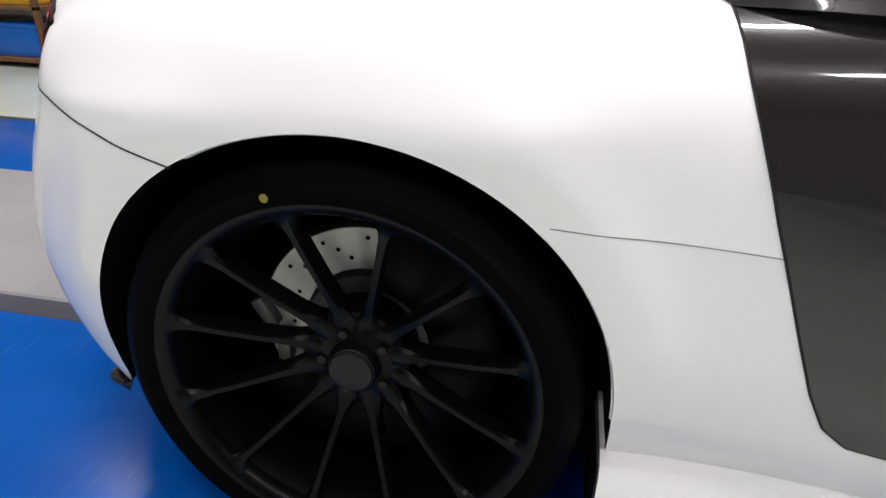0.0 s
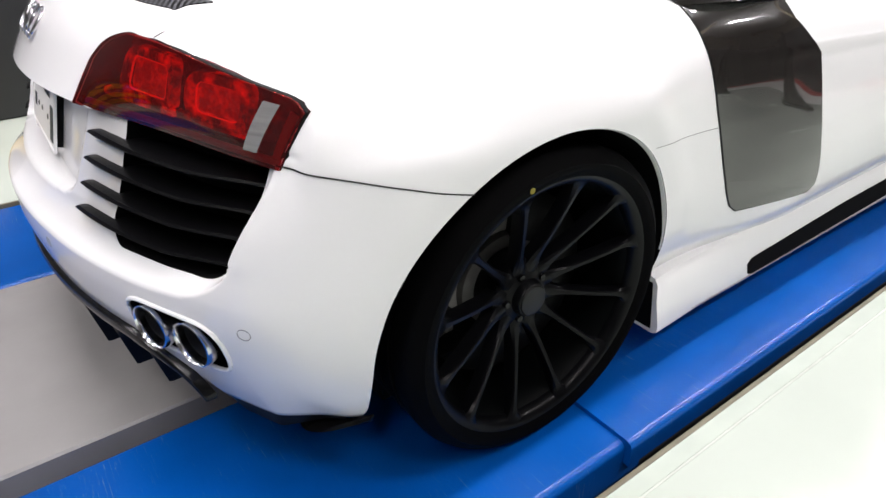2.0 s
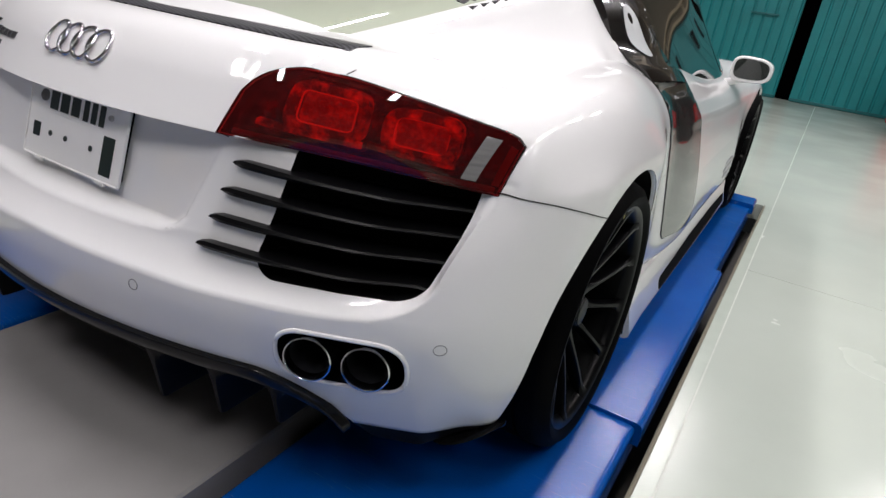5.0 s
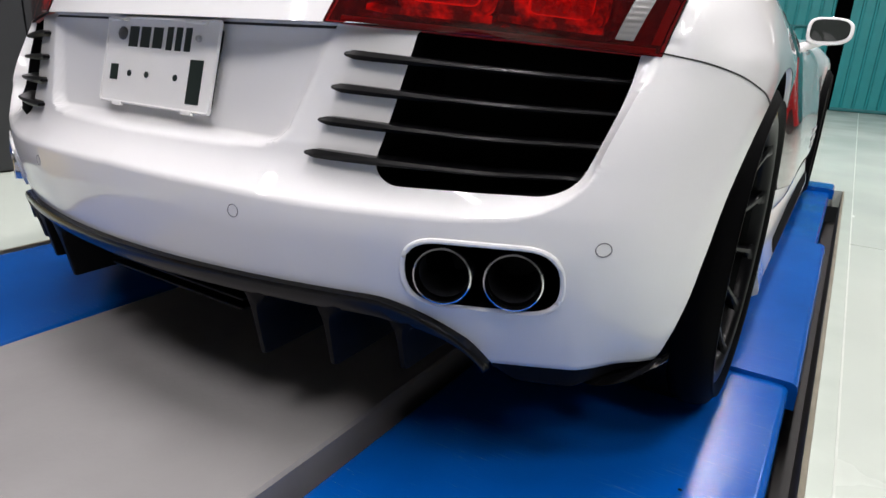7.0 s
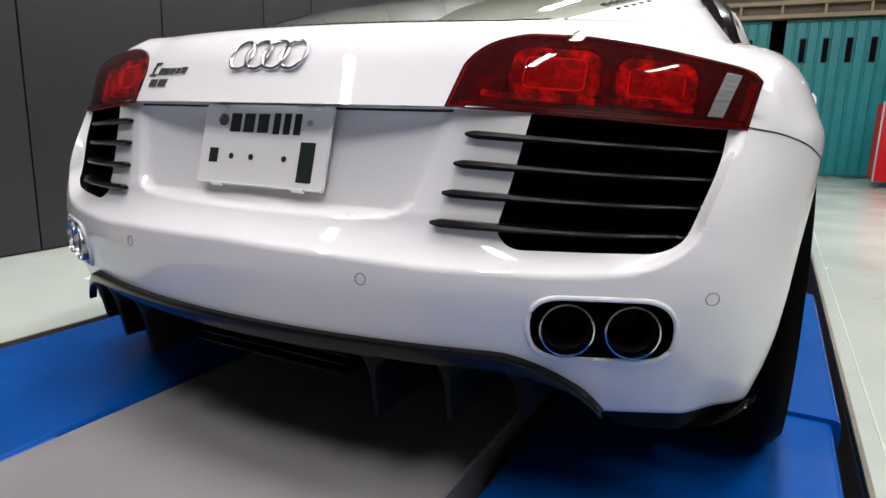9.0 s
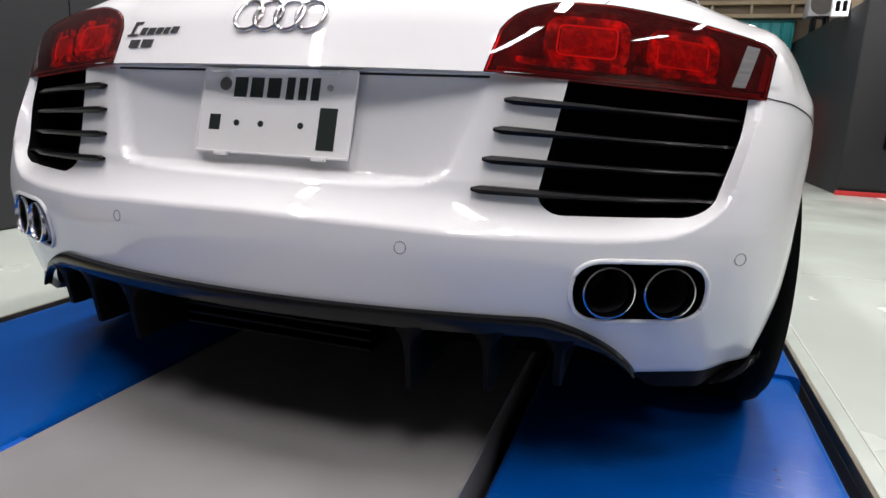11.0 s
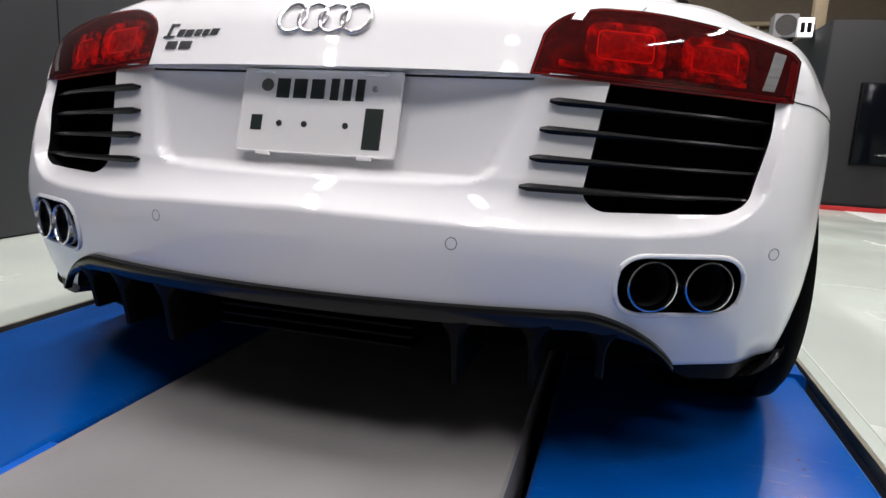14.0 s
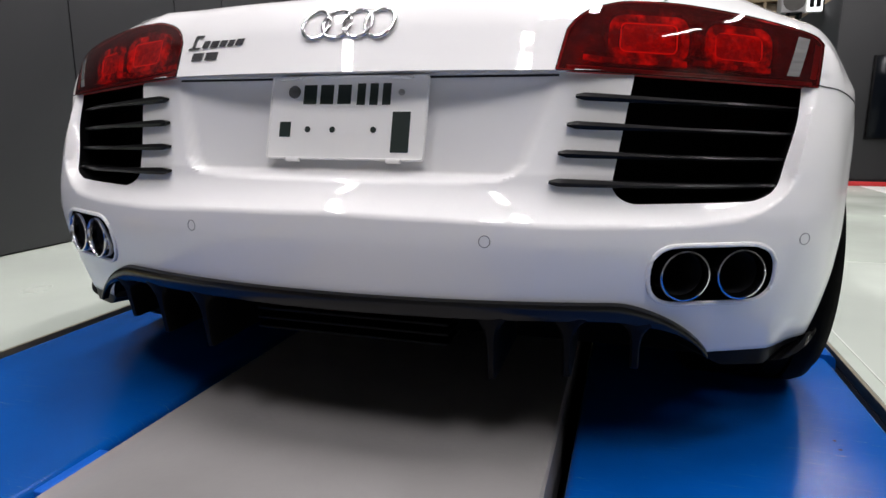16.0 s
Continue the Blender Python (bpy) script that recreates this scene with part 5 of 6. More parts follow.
def build_diffuser(car):
    top = lambda x: 0.346 - 0.004 * (x / 0.5) ** 2 - 0.112 * end_fall(abs(x))
    d = None
    xs = np.concatenate([np.linspace(-0.690, -0.54, 44), np.linspace(-0.53, 0.53, 60), np.linspace(0.54, 0.690, 44)])

    def y_at(x, z, out=0.0):
        return REAR_Y + 0.018 + BOW * x * x - out + 0.10 * max(0, 0.30 - z)
    bm = bmesh.new()
    rows = []
    for x in xs:
        t = top(x)
        g = 1 - 0.80 * smoothstep(0.54, 0.67, abs(x))
        prof = [(t + 0.006, 0.0), (t + 0.003, 0.010 * g), (t - 0.004 * g, 0.013 * g), (t - 0.018 * g, 0.010 * g), (t - 0.030 * g, 0.0), (t - 0.030 * g, -0.02), (t + 0.006, -0.02)]
        rows.append([bm.verts.new((x, y_at(x, t, o), z)) for z, o in prof])
    for a, b in zip(rows, rows[1:]):
        for k in range(len(a)):
            n = (k + 1) % len(a)
            bm.faces.new([a[k], a[n], b[n], b[k]])
    bm.faces.new(rows[0])
    bm.faces.new(rows[-1][::-1])
    d = part("diffuser", bm, DIFFUSER_BLACK, car, "black rear diffuser with upright struts")
    # struts, flared into the band above
    for x, low in ((-0.56, 0.215), (-0.44, 0.20), (-0.305, 0.192), (0.305, 0.192), (0.44, 0.20), (0.56, 0.215)):
        bm = bmesh.new()
        t = top(x) - 0.022
        rings = []
        for k in range(9):
            s = k / 8
            z = t + (low - t) * s
            w = 0.008 + 0.030 * (1 - s) ** 6
            yf = y_at(x, z) + 0.0 + 0.012 * s
            rings.append([bm.verts.new(p) for p in ((x - w, yf + 0.006, z), (x - w * 0.6, yf, z), (x + w * 0.6, yf, z), (x + w, yf + 0.006, z), (x + w * 0.7, yf + 0.26, z), (x - w * 0.7, yf + 0.26, z))])
        for a, b in zip(rings, rings[1:]):
            for k in range(6):
                bm.faces.new([a[k], a[(k + 1) % 6], b[(k + 1) % 6], b[k]])
        bm.faces.new(rings[0])
        bm.faces.new(rings[-1][::-1])
        part("strut", bm, BLACK_SATIN, d)
    # louvres and the red fog lamp in the middle
    for z in (0.272, 0.252, 0.232):
        box("louvre", (-0.21, -0.69, z), (0.21, -0.60, z + 0.006), BLACK_SATIN, d, bevel=0.002)
    for x0, x1 in ((-0.19, -0.125), (0.03, 0.14)):
        box("red_strip", (x0, -0.685, 0.293), (x1, -0.66, 0.303), FOG_RED, d, bevel=0.002)
    box("fog_lamp", (-0.12, -0.692, 0.286), (0.02, -0.655, 0.312), FOG_RED, d, "unlit red rear fog lamp", bevel=0.004)
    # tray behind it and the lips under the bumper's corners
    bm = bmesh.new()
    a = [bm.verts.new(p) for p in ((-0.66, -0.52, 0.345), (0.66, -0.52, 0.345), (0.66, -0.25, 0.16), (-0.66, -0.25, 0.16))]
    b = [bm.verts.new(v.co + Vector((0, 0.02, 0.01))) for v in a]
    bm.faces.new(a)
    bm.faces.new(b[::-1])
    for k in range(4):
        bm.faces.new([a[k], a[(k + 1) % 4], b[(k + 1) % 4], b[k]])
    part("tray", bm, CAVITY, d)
    for side in (1, -1):
        bm = bmesh.new()
        rows = []
        for k in range(30):
            s = k / 29
            f = NR - 37 + s * 43
            i = min(int(f), NR + 22)
            q = Vector(GRID[i, 0]).lerp(Vector(GRID[i + 1, 0]), f - i)
            h = (0.030 + 0.006 * s) * (1 - 0.65 * smoothstep(0.78, 1.0, s)) * smoothstep(-0.15, 0.3, s)
            o = -0.005
            e = Vector((0.5 + 0.5 * s, -(1 - s * 0.6), 0)).normalized() * o
            rows.append([bm.verts.new((side * p.x, p.y, p.z)) for p in (q + Vector((0, 0, 0.008)) - e * 0.2, q + e - Vector((0, 0, 0.01)), q + e * 1.6 - Vector((0, 0, h)), q - Vector((0.05, -0.06, h - 0.004)), q - Vector((0.05, -0.06, -0.006)))])
        for a, b in zip(rows, rows[1:]):
            for k in range(5):
                bm.faces.new([a[k], a[(k + 1) % 5], b[(k + 1) % 5], b[k]])
        bm.faces.new(rows[0])
        bm.faces.new(rows[-1][::-1])
        part("corner_lip", bm, BLACK_SATIN, car, "black gloss lip under the bumper corner")
        # the curled black blade ahead of the tyre
        bm = bmesh.new()
        rows = []
        for k in range(13):
            u = k / 12
            x, y, z = 0.80 + 0.125 * u, -0.475 + 0.085 * u * u, 0.196 + 0.042 * u * u
            w = 0.004 + 0.020 * math.sin(math.pi * u) ** 0.7
            rows.append([bm.verts.new((side * x, y + dy, z + dz)) for dy, dz in ((-w, 0.0), (-w * 0.3, 0.007), (w, 0.010), (w, 0.004), (0.0, -0.006))])
        for a, b in zip(rows, rows[1:]):
            for k in range(5):
                bm.faces.new([a[k], a[(k + 1) % 5], b[(k + 1) % 5], b[k]])
        bm.faces.new(rows[0])
        bm.faces.new(rows[-1][::-1])
        part("canard", bm, BLACK_GLOSS, car)


def build_plate(car):
    """White enamel plate with its marks as plain bars."""
    n = Vector((0, -0.1635, 0.0440)).normalized()
    m = Matrix.Translation((0, -0.681, 0.671)) @ pose(0, 0, 0, math.degrees(math.atan2(0.162, 0.0435)))
    bm = bmesh.new()
    pts = rounded([(-0.165, -0.0825), (0.165, -0.0825), (0.165, 0.0825), (-0.165, 0.0825)], 0.008, 4)
    a = [bm.verts.new((x, y, 0.0)) for x, y in pts]
    b = [bm.verts.new((x, y, -0.003)) for x, y in pts]
    for k in range(len(pts)):
        q = (k + 1) % len(pts)
        bm.faces.new([a[k], a[q], b[q], b[k]])
    bm.faces.new(a)
    bm.faces.new(b[::-1])
    bmesh.ops.transform(bm, matrix=m, verts=bm.verts)
    plate = part("number_plate", bm, PLATE_WHITE, car, "white enamel number plate with dark green bars")
    ring = [m @ Vector((x * 0.985, y * 0.97, 0.0003)) for x, y in pts]
    part("plate_rim", tube(ring, 0.0022, True, 6), PLATE_WHITE, plate)

    def bar(name, x, y, w, h, mat=PLATE_GREEN):
        bm = bmesh.new()
        add_box(bm, (x - w / 2, y - h / 2, 0.0), (x + w / 2, y + h / 2, 0.0013), 0.0004, 1)
        bmesh.ops.transform(bm, matrix=m, verts=bm.verts)
        part(name, bm, mat, plate)
    for x in (-0.078, -0.042, -0.005):
        bar("mark_bar", x, 0.045, 0.028, 0.038)
    for x in (0.030, 0.056, 0.082):
        bar("mark_bar", x, 0.045, 0.017, 0.042)
    bar("mark_bar", -0.127, -0.024, 0.024, 0.030)
    bar("mark_bar", 0.115, -0.028, 0.036, 0.078)
    for x in (-0.078, -0.025, 0.060):
        bm = bmesh.new()
        b2 = lathe_z([(0.0, 0.0), (0.006, 0.0), (0.006, 0.0013), (0.0, 0.0013)], 14)
        join(bm, b2, Matrix.Translation((x, -0.024, 0)))
        bmesh.ops.transform(bm, matrix=m, verts=bm.verts)
        part("mark_dot", bm, PLATE_GREEN, plate)
    for x, y, r, mat in ((-0.112, 0.050, 0.0125, ALLOY), (0.112, 0.048, 0.006, STEEL)):
        bm = bmesh.new()
        join(bm, lathe_z([(0.0, 0.0), (r, 0.0), (r, 0.003), (r * 0.7, 0.006), (0.0, 0.0065)], 20), Matrix.Translation((x, y, 0)))
        bmesh.ops.transform(bm, matrix=m, verts=bm.verts)
        part("seal_cap", bm, mat, plate)
    for x in (-0.105, 0.105):
        bm = bmesh.new()
        add_box(bm, (x - 0.014, -0.087, -0.004), (x + 0.014, -0.079, 0.003), 0.001)
        bmesh.ops.transform(bm, matrix=m, verts=bm.verts)
        part("clip", bm, PLATE_WHITE, plate)
    bm = bmesh.new()
    add_box(bm, (-0.15, -0.07, -0.034), (0.15, 0.07, -0.0035), 0.004)
    bmesh.ops.transform(bm, matrix=m, verts=bm.verts)
    part("bracket", bm, BLACK_SATIN, plate)
    for x in (-0.115, 0.115):
        box("plate_lamp", (x - 0.022, -0.682, 0.7415), (x + 0.022, -0.666, 0.7475), WHITE_PLAIN, car, "small clear number plate lamp", bevel=0.002)


def build_badges(car):
    # four linked rings
    for k in range(4):
        cx = -0.0655 + 0.0437 * k
        loop = []
        for j in range(40):
            a = 2 * math.pi * j / 40
            x, z = cx + 0.0285 * math.cos(a), 0.8455 + 0.0275 * math.sin(a)
            loop.append((x, rear_y(x, z, 0.004 + 0.0015 * math.sin(2 * a + k)), z))
        part("badge_ring", tube(loop, 0.0042, True, 10), BADGE, car, "chrome ring of the badge")
    # two lines of unreadable script as plain bars
    for x0, x1, z0, z1 in ((-0.382, -0.352, 0.810, 0.814), (-0.372, -0.364, 0.812, 0.840), (-0.368, -0.348, 0.835, 0.840), (-0.342, -0.326, 0.812, 0.827), (-0.320, -0.300, 0.812, 0.826), (-0.294, -0.278, 0.813, 0.826), (-0.272, -0.258, 0.813, 0.826), (-0.252, -0.234, 0.814, 0.827)):
        lo, hi = [(-x1, z0), (-x0, z0)], [(-x1 - 0.004, z1), (-x0 - 0.004, z1)]
        part("badge_bar", patch(lo, hi, 4, 2, on_rear(0.003, -1), 0.003), BADGE_DARK, car)
    for x0, x1 in ((-0.362, -0.332), (-0.324, -0.292)):
        lo, hi = [(-x1, 0.786), (-x0, 0.786)], [(-x1, 0.802), (-x0, 0.802)]
        part("badge_bar", patch(lo, hi, 4, 2, on_rear(0.003, -1), 0.003), BADGE_DARK, car)


def build_side(car, side):
    place = on_side(0.003, side)
    rear = [(0.66, 0.362), (0.628, 0.385), (0.603, 0.43), (0.575, 0.50), (0.539, 0.594), (0.520, 0.642), (0.505, 0.683), (0.490, 0.722), (0.476, 0.759), (0.463, 0.796), (0.453, 0.831), (0.440, 0.866)]
    front = [(0.990, 0.330), (1.018, 0.345), (1.012, 0.40), (0.990, 0.48), (0.972, 0.55), (0.955, 0.63), (0.935, 0.71), (0.880, 0.755), (0.825, 0.80), (0.805, 0.845)]
    part("side_blade", patch(rear, front, 60, 20, place, 0.006), BLADE, car, "glossy graphite side blade")
    edge = rear[::-1] + front
    part("blade_gap", ribbon(dense(rear[::-1] + front, 5), on_side(0.0, side), 0.003, 0.0015), SEAM, car)
    # seams along the flank
    part("panel_gap", ribbon(dense([(-0.05 + 0.318, 0.624), (0.40, 0.612), (0.537, 0.602)], 8), on_side(0.0, side), 0.0007, 0.0006), SENSOR_GAP, car)
    def around(i, z, out):
        x, y, z = column_at(i, z, out)
        return side * x, y, z
    last = NR + 23.0
    pts = []
    for s in np.linspace(0, 1, 60):
        i = NR + 1.2 + (last - NR - 1.2) * s
        y = column_at(i, 0.70)[1]
        pts.append((i, float(pchip([-0.49, -0.478, -0.438, -0.388, -0.317, -0.25, -0.20], [0.733, 0.731, 0.724, 0.713, 0.693, 0.672, 0.657], y))))
    bm = bmesh.new()
    rows = [[bm.verts.new(around(i, z + dz, o)) for dz, o in ((-0.0011, 0.001), (0.0011, 0.001), (0.0011, -0.004), (-0.0011, -0.004))] for i, z in pts]
    for a, b in zip(rows, rows[1:]):
        for k in range(4):
            bm.faces.new([a[k], a[(k + 1) % 4], b[(k + 1) % 4], b[k]])
    part("panel_gap", bm, SEAM, car)
    part("fuel_gap", ribbon(dense([(0.574, 0.880), (0.578, 0.884), (0.581, 0.888)], 4), on_rear(0.0, side), 0.0010, 0.001), SEAM, car)
    # painted return round the wheel arches
    for wy in (0.0, WHEELBASE):
        bm = bmesh.new()
        rows = []
        for k in range(49):
            a = radians(118 * k / 48)
            rows.append([])
            for q, r in ((0.0, 0.0), (0.004, 0.0020), (0.002 + 0.008 * smoothstep(0, 8, k), 0.003)):
                R = (ARCH_R if a < math.pi / 2 else ARCH_R + 0.012) - 0.0004 - r
                y, z = wy + R * math.cos(a), AXLE_Z + 0.003 + (ARCH_R - 0.0034 - r) * math.sin(a)
                rows[-1].append(bm.verts.new((side * (side_x(y, z) - 0.001 - q), y, z)))
        for p, q in zip(rows, rows[1:]):
            for k in range(2):
                bm.faces.new([p[k], p[k + 1], q[k + 1], q[k]])
        part("arch_return", bm, PAINT, car)
    # flank decal as plain bars
    for k, (y0, y1) in enumerate(((1.80, 2.02), (1.76, 2.00), (1.80, 1.94))):
        z = 0.420 - k * 0.034
        part("decal_bar", patch([(y0, z), (y1, z)], [(y0, z + 0.018), (y1, z + 0.018)], 10, 1, on_side(0.003, side), 0.001), DECAL, car)
    # skirt with a long dark slot
    bm = bmesh.new()
    rows = []
    for k in range(44):
        y = 0.368 + (2.245 - 0.368) * k / 43
        base = 0.950 if y > 0.55 else 0.950 + 0.008 * (0.55 - y) / 0.18
        lean = 0.0 if y > 0.45 else (0.45 - y) * 0.25
        prof = [(0.80, 0.118), (base + 0.020, 0.118), (base + 0.033, 0.126), (base + 0.034, 0.140), (base + 0.018, 0.205), (base + 0.012, 0.250), (base + 0.002, 0.266), (base - 0.02, 0.270), (0.80, 0.27)]
        rows.append([bm.verts.new((side * x, y - lean * (z - 0.118) * -1.0, z)) for x, z in prof])
    for a, b in zip(rows, rows[1:]):
        for k in range(len(a)):
            n = (k + 1) % len(a)
            bm.faces.new([a[k], a[n], b[n], b[k]])
    bm.faces.new(rows[0])
    bm.faces.new(rows[-1][::-1])
    sk = part("side_skirt", bm, PAINT, car, "white side skirt with a dark slot")

    def skirt_place(y, z, out):
        x = float(np.interp(z, [0.118, 0.126, 0.140, 0.205, 0.250, 0.27], [0.970, 0.983, 0.984, 0.968, 0.962, 0.945]))
        return (side * (x + out + 0.002), y, z)
    # slot and duct are flat sheets with their inner shade painted black
    lo = [(0.77, 0.142), (0.79, 0.134), (1.3, 0.138), (1.8, 0.142), (2.2, 0.15)]
    hi = [(0.77, 0.168), (0.79, 0.180), (1.3, 0.196), (1.8, 0.200), (2.2, 0.19)]
    for z in (0.131, 0.262):
        part("skirt_seam", ribbon(dense([(0.376, z), (0.9, z), (1.5, z), (2.24, z)], 12), skirt_place, 0.0011, -0.0006), SENSOR_GAP, sk)
    part("slot", patch(lo, hi, 40, 4, skirt_place, 0.004), CAVITY, sk, "long dark slot in the skirt")
    bm = bmesh.new()
    a = [(0.82, 0.128), (0.974, 0.130), (0.972, 0.150), (0.958, 0.255), (0.82, 0.258)]
    bm.faces.new([bm.verts.new((side * x, 0.3655 + 0.25 * 0.08 * (z - 0.118), z)) for x, z in a])
    part("duct", bm, CAVITY, sk)


CABIN_Y = [-0.46, -0.30, 0.0, 0.25, 0.40, 0.7, 1.05, 1.4, 1.75, 2.1, 2.45, 2.75]
CABIN_TOP = [0.918, 0.962, 1.045, 1.108, 1.138, 1.185, 1.225, 1.240, 1.215, 1.10, 0.95, 0.83]
CABIN_WIDE = [0.40, 0.47, 0.585, 0.665, 0.675, 0.665, 0.645, 0.635, 0.63, 0.63, 0.64, 0.66]
CABIN_BASE = [0.44, 0.52, 0.68, 0.80, 0.815, 0.845, 0.866, 0.872, 0.872, 0.86, 0.82, 0.76]
CABIN_LOW = [0.885, 0.893, 0.893, 0.900, 0.895, 0.868, 0.815, 0.775, 0.755, 0.74, 0.73, 0.72]


def cabin_side(y, z, out=0.0):
    t, w, b, l = (float(pchip(CABIN_Y, v, y)) for v in (CABIN_TOP, CABIN_WIDE, CABIN_BASE, CABIN_LOW))
    s = (t - 0.048 - z) / (t - 0.048 - l)
    return w + (b - w) * s + out


def build_greenhouse(car):
    st_y, top, wide, base, low = CABIN_Y, CABIN_TOP, CABIN_WIDE, CABIN_BASE, CABIN_LOW
    ys = np.linspace(-0.46, 2.75, 240)
    t, w, b, l = (pchip(st_y, v, ys) for v in (top, wide, base, low))
    bm = bmesh.new()
    rows = []
    for y, tt, ww, bb, ll in zip(ys, t, w, b, l):
        half = [(0.0, tt), (ww * 0.45, tt - 0.004), (ww * 0.8, tt - 0.016), (ww * 0.93, tt - 0.028), (ww, tt - 0.048), (ww + (bb - ww) * 0.08, tt - 0.048 - (tt - 0.048 - ll) * 0.12)]
        e = 1 - smoothstep(0.08, 0.26, y)
        out = bb + 0.10 * e
        half += [(ww + (out - ww) * s, (tt - 0.048) + (ll - tt + 0.048) * (s * (1 - e) + e * (1 - (1 - s) ** 2))) for s in np.linspace(0.15, 0.96, 16)]
        half += [(out + 0.02, ll - 0.015)]
        prof = [(-x, z) for x, z in half[:0:-1]] + half
        rows.append([bm.verts.new((x, y, z)) for x, z in prof])
    n = len(rows[0])
    for i, (a, c) in enumerate(zip(rows, rows[1:])):
        ym = (ys[i] + ys[i + 1]) / 2
        for k in range(n - 1):
            f = bm.faces.new([a[k], a[k + 1], c[k + 1], c[k]])
            kk = abs(k - (n - 2) / 2)
            f.material_index = 0
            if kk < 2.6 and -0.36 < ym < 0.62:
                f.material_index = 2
            elif kk < 2.6 and 1.75 < ym:
                f.material_index = 1
            elif 6 <= kk < 20 and 0.55 < ym < 2.25:
                f.material_index = 1
            elif kk >= 4 and 0.40 + 1.0 * max(0.0, 1.02 - f.calc_center_median().z) < ym <= 0.62:
                f.material_index = 3
    bm.faces.new(rows[0])
    bm.faces.new(rows[-1][::-1])
    part("cabin", bm, [PAINT, GLASS, REAR_GLASS, BLADE], car, "white roof with dark tinted windows")
    box("brake_strip", (-0.35, 0.60, 1.160), (0.35, 0.625, 1.178), FOG_RED, car, "thin red high brake light", bevel=0.003)
    for side in (1, -1):
        # black louvres beside the rear glass
        lv = None
        for k in range(9):
            y = -0.05 + 0.032 * k
            t, w = float(pchip(CABIN_Y, CABIN_TOP, y)), float(pchip(CABIN_Y, CABIN_WIDE, y))
            bm = bmesh.new()
            q = [(w * 0.87, y - 0.013, t - 0.026), (w * 0.95, y - 0.013, t - 0.038), (w * 0.95, y + 0.015, t - 0.029), (w * 0.87, y + 0.015, t - 0.017)]
            top = [bm.verts.new((side * px, py, pz + 0.0015)) for px, py, pz in q]
            low = [bm.verts.new((side * px, py, pz - 0.014)) for px, py, pz in q]
            bm.faces.new(top)
            bm.faces.new(low[::-1])
            for a in range(4):
                bm.faces.new([top[a], top[(a + 1) % 4], low[(a + 1) % 4], low[a]])
            part("louvre", bm, BLACK_SATIN, car, "black louvre beside the rear glass")
        # graphite pillar that carries the blade on to the roof
        r0, f0 = on_side(0.003)(0.440, 0.862, 0.0), on_side(0.003)(0.806, 0.842, 0.0)
        back = np.array([r0, (0.836, 0.400, 0.893), (0.806, 0.345, 0.917), (0.764, 0.312, 0.952), (0.735, 0.297, 1.016), (0.690, 0.30, 1.085)])
        fore = np.array([f0, (0.860, 0.80, 0.872), (0.840, 0.73, 0.895), (0.812, 0.63, 0.945), (0.777, 0.580, 1.02), (0.715, 0.555, 1.09)])

        def on_pillar(u, v, out):
            k = np.arange(6)
            p, q = (np.array([float(pchip(k, w[:, a], v * 5)) for a in range(3)]) for w in (back, fore))
            m = p * (1 - u) + q * u
            bulge = 0.012 * math.sin(math.pi * u) + out
            return side * (m[0] + bulge), m[1], m[2] + 0.5 * bulge
        part("pillar", patch([(0, v) for v in np.linspace(0, 1, 30)], [(1, v) for v in np.linspace(0, 1, 30)], 40, 12, on_pillar, 0.02), BLADE, car, "glossy graphite roof pillar")
        bm = bmesh.new()
        oval = [(0.38 + 0.15 * math.cos(a) - 0.03 * math.sin(a), 0.66 + 0.21 * math.sin(a)) for a in np.linspace(0, 2 * math.pi, 33)[:-1]]
        hub = bm.verts.new(on_pillar(0.38, 0.66, 0.003))
        rim = [bm.verts.new(on_pillar(u, v, 0.003)) for u, v in oval]
        for k in range(32):
            bm.faces.new([hub, rim[k], rim[(k + 1) % 32]])
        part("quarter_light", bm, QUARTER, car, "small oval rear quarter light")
        # door mirror
        bm = bmesh.new()
        rings = []
        for k, (y, sc) in enumerate(((1.86, 0.93), (1.865, 1.0), (1.90, 1.02), (1.95, 0.92), (1.99, 0.70), (2.015, 0.35))):
            ring = []
            for j in range(32):
                a = 2 * math.pi * j / 32
                ca, sa = math.cos(a), math.sin(a)
                x = 0.958 + 0.088 * sc * math.copysign(abs(ca) ** 0.62, ca)
                z = 0.845 + 0.056 * sc * math.copysign(abs(sa) ** 0.62, sa) * (1 - 0.12 * ca)
                ring.append(bm.verts.new((side * x, y, z)))
            rings.append(ring)
        for a, b in zip(rings, rings[1:]):
            for j in range(32):
                bm.faces.new([a[j], a[(j + 1) % 32], b[(j + 1) % 32], b[j]])
        bm.faces.new(rings[-1])
        bm.faces.new(rings[0][::-1])
        mir = part("door_mirror", bm, PAINT, car, "white door mirror")
        bm = bmesh.new()
        ring = []
        for j in range(32):
            a = 2 * math.pi * j / 32
            ca, sa = math.cos(a), math.sin(a)
            ring.append(bm.verts.new((side * (0.958 + 0.074 * math.copysign(abs(ca) ** 0.62, ca)), 1.858, 0.848 + 0.044 * math.copysign(abs(sa) ** 0.62, sa) * (1 - 0.12 * ca))))
        bm.faces.new(ring)
        part("mirror_glass", bm, GLASS, mir, "dark mirror glass")
        part("arm", tube([(side * 0.80, 1.80, 0.745), (side * 0.86, 1.86, 0.775), (side * 0.93, 1.92, 0.800)], [0.024, 0.02, 0.016], sides=10), PAINT, mir)


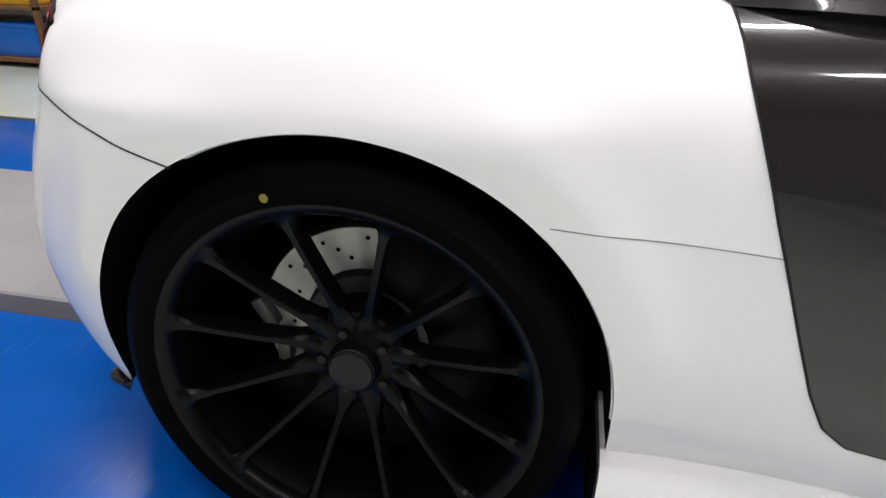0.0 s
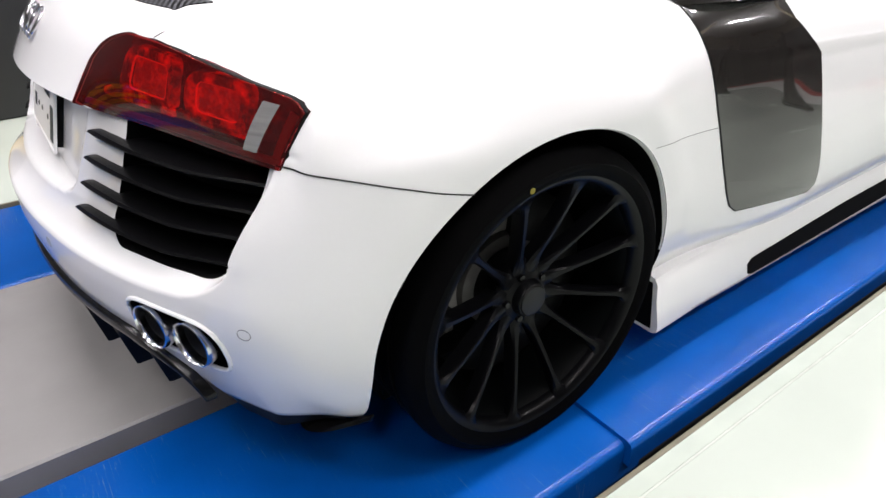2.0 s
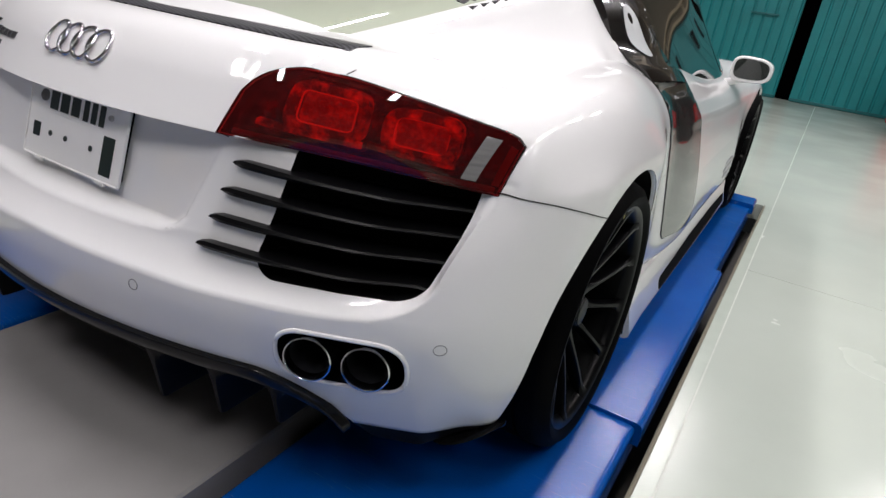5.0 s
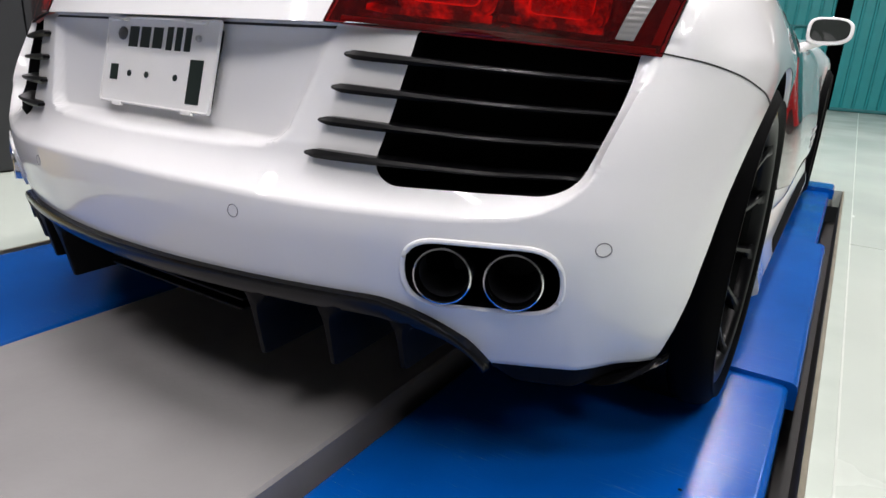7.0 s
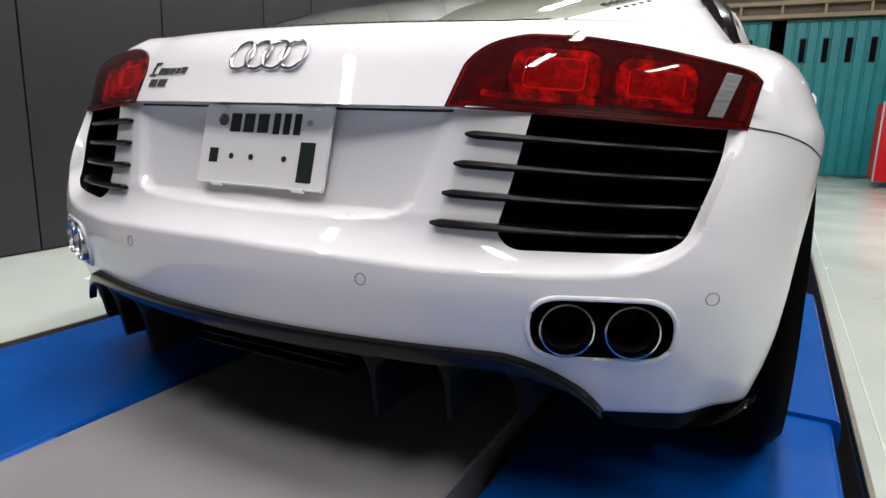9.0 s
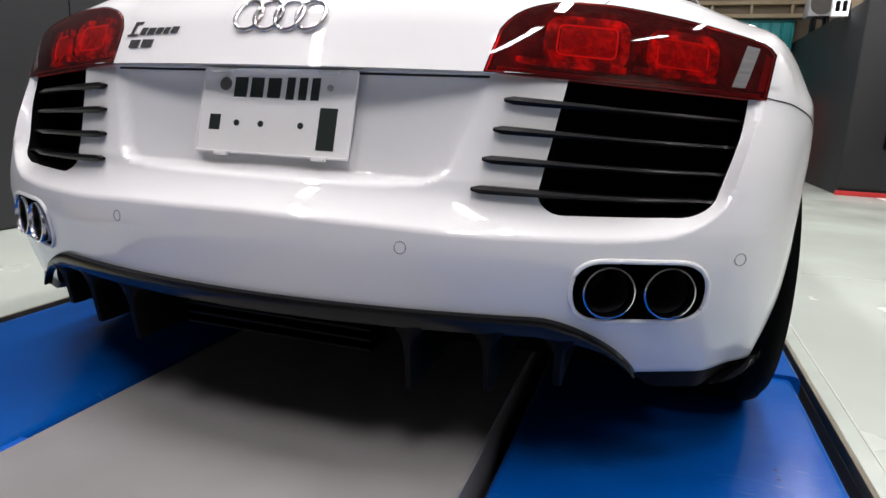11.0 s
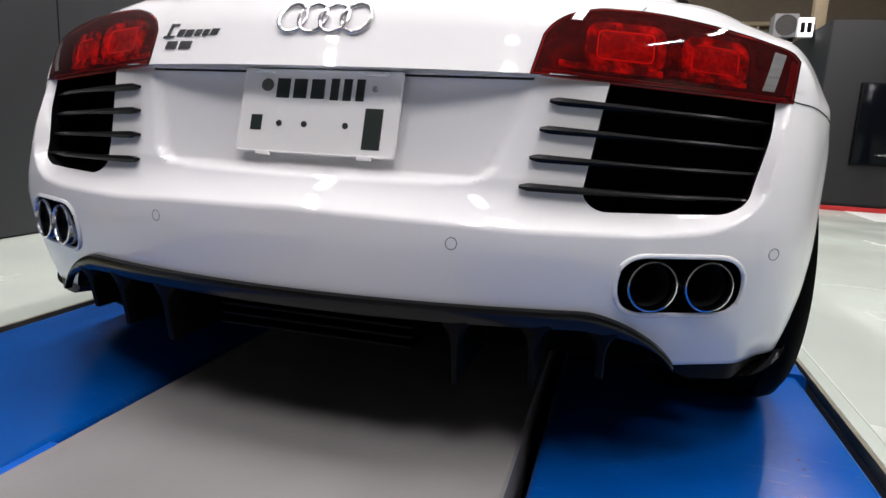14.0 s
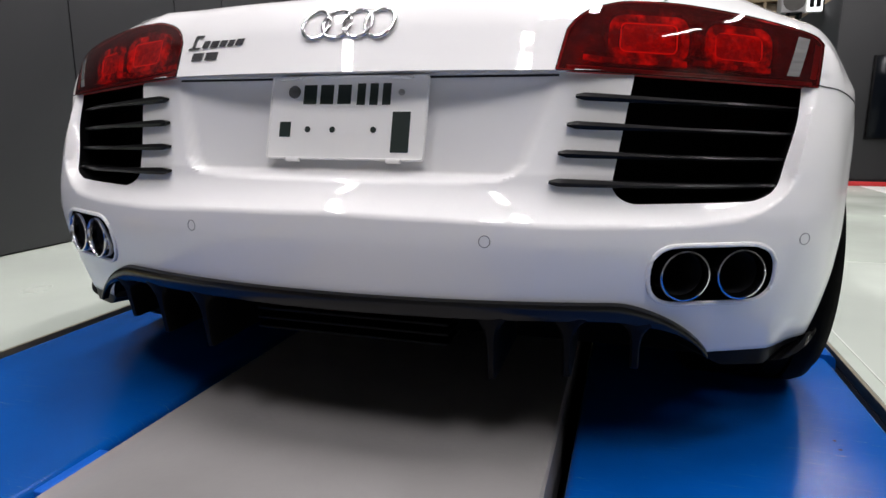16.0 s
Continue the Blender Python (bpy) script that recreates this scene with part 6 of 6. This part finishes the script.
def build_suspension(car):
    """Cast links, pads and a blue bracket that show between the spokes of the rear wheels."""
    for side in (1, -1):
        for y, z, tilt in ((0.185, 0.300, 10), (0.196, 0.376, 62)):
            bm = bmesh.new()
            prism(bm, rounded([(-0.016, -0.020), (0.016, -0.026), (0.010, 0.022), (-0.008, 0.030)], 0.006, 3), -0.012, 0.012)
            bmesh.ops.transform(bm, matrix=pose(side * 0.822, y, z, tilt, 0, 90), verts=bm.verts)
            part("suspension_link", bm, ALLOY, car, "pale cast alloy suspension link")
        for y, z, tilt in ((-0.150, 0.300, 0), (-0.178, 0.360, 30)):
            bm = bmesh.new()
            add_box(bm, (-0.012, -0.012, -0.028), (0.012, 0.012, 0.028), 0.004)
            bmesh.ops.transform(bm, matrix=pose(side * 0.826, y, z, tilt), verts=bm.verts)
            part("brake_pad", bm, ALLOY, car, "grey brake pad carrier")
        bm = bmesh.new()
        add_box(bm, (-0.012, -0.026, -0.020), (0.012, 0.026, 0.020), 0.005)
        for k in range(3):
            join(bm, lathe_z([(0.0, 0.0), (0.005, 0.0), (0.005, 0.004), (0.0, 0.004)], 10), pose(0.012, -0.014 + 0.014 * k, 0.0, 0, 90))
        bmesh.ops.transform(bm, matrix=pose(side * 0.838, -0.09, 0.20, -20, 0, 0 if side > 0 else 180), verts=bm.verts)
        part("brake_bracket", bm, LINK_BLUE, car, "small blue brake bracket")


def build_car():
    car = thing("sports_car", "white mid-engined sports car with black wheels, parked on the lift", "car")
    make_body(car)
    build_wheels(car)
    build_suspension(car)
    for side in (1, -1):
        build_tail_lamp(car, side)
        build_pipes(car, side)
        build_side(car, side)
        for i in range(4):
            part("grille_slat", fin(i, side), FIN_BLACK, car, "curved black grille slat")
        for x, z in ((0.297, 0.4605), (0.841, 0.459)):
            loop = []
            for j in range(28):
                a = 2 * math.pi * j / 28
                px, pz = x + 0.0095 * math.cos(a), z + 0.0104 * math.sin(a)
                loop.append((side * px, rear_y(px, pz, 0.0002), pz))
            part("parking_sensor", tube(loop, 0.0009, True, 6), SENSOR_GAP, car)
    build_diffuser(car)
    build_plate(car)
    build_badges(car)
    build_greenhouse(car)
    # gap under the lid's lip, strip of woven carbon on the deck
    lo = [(x, 0.7465) for x in np.linspace(-0.4, 0.4, 41)]
    part("lid_gap", ribbon(lo, lambda x, z, out: (x, rear_y(x, z, out), z), 0.0022, 0.001), SEAM, car)
    bm = bmesh.new()
    rows = []
    for x in np.linspace(-0.537, 0.537, 54):
        col = GRID[min(NR - 1, int(np.searchsorted(REAR_X, abs(x))))]
        near, far = -0.541 + 0.182 * x * x, -0.440 + 0.06 * x * x
        line = [near + (far - near) * q / 5 for q in range(6)]
        up = [(x, y, float(np.interp(y, col[:, 1], col[:, 2])) + 0.0025 + 0.02 * max(0.0, y - col[-1, 1]) * 0.4) for y in line]
        rows.append([bm.verts.new(p) for p in up] + [bm.verts.new((x, far, 0.89)), bm.verts.new((x, near, 0.89))])
    for a, b in zip(rows, rows[1:]):
        for k in range(8):
            bm.faces.new([a[k], a[(k + 1) % 8], b[(k + 1) % 8], b[k]])
    bm.faces.new(rows[0])
    bm.faces.new(rows[-1][::-1])
    part("lid_strip", bm, CARBON, car, "woven carbon strip on the engine lid")
    # flat underside, near-black to hold the shade below the car
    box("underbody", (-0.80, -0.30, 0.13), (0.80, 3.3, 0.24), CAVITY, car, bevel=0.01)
    return car


LAMP_X, LAMP_Y = (-1.6, 0.9, 3.4), (-2.6, -0.5, 1.6, 3.9, 6.2)
build_room()
build_front()
lamp_row()
build_lift()
build_car()
build_booth_things()
build_rear_corner()
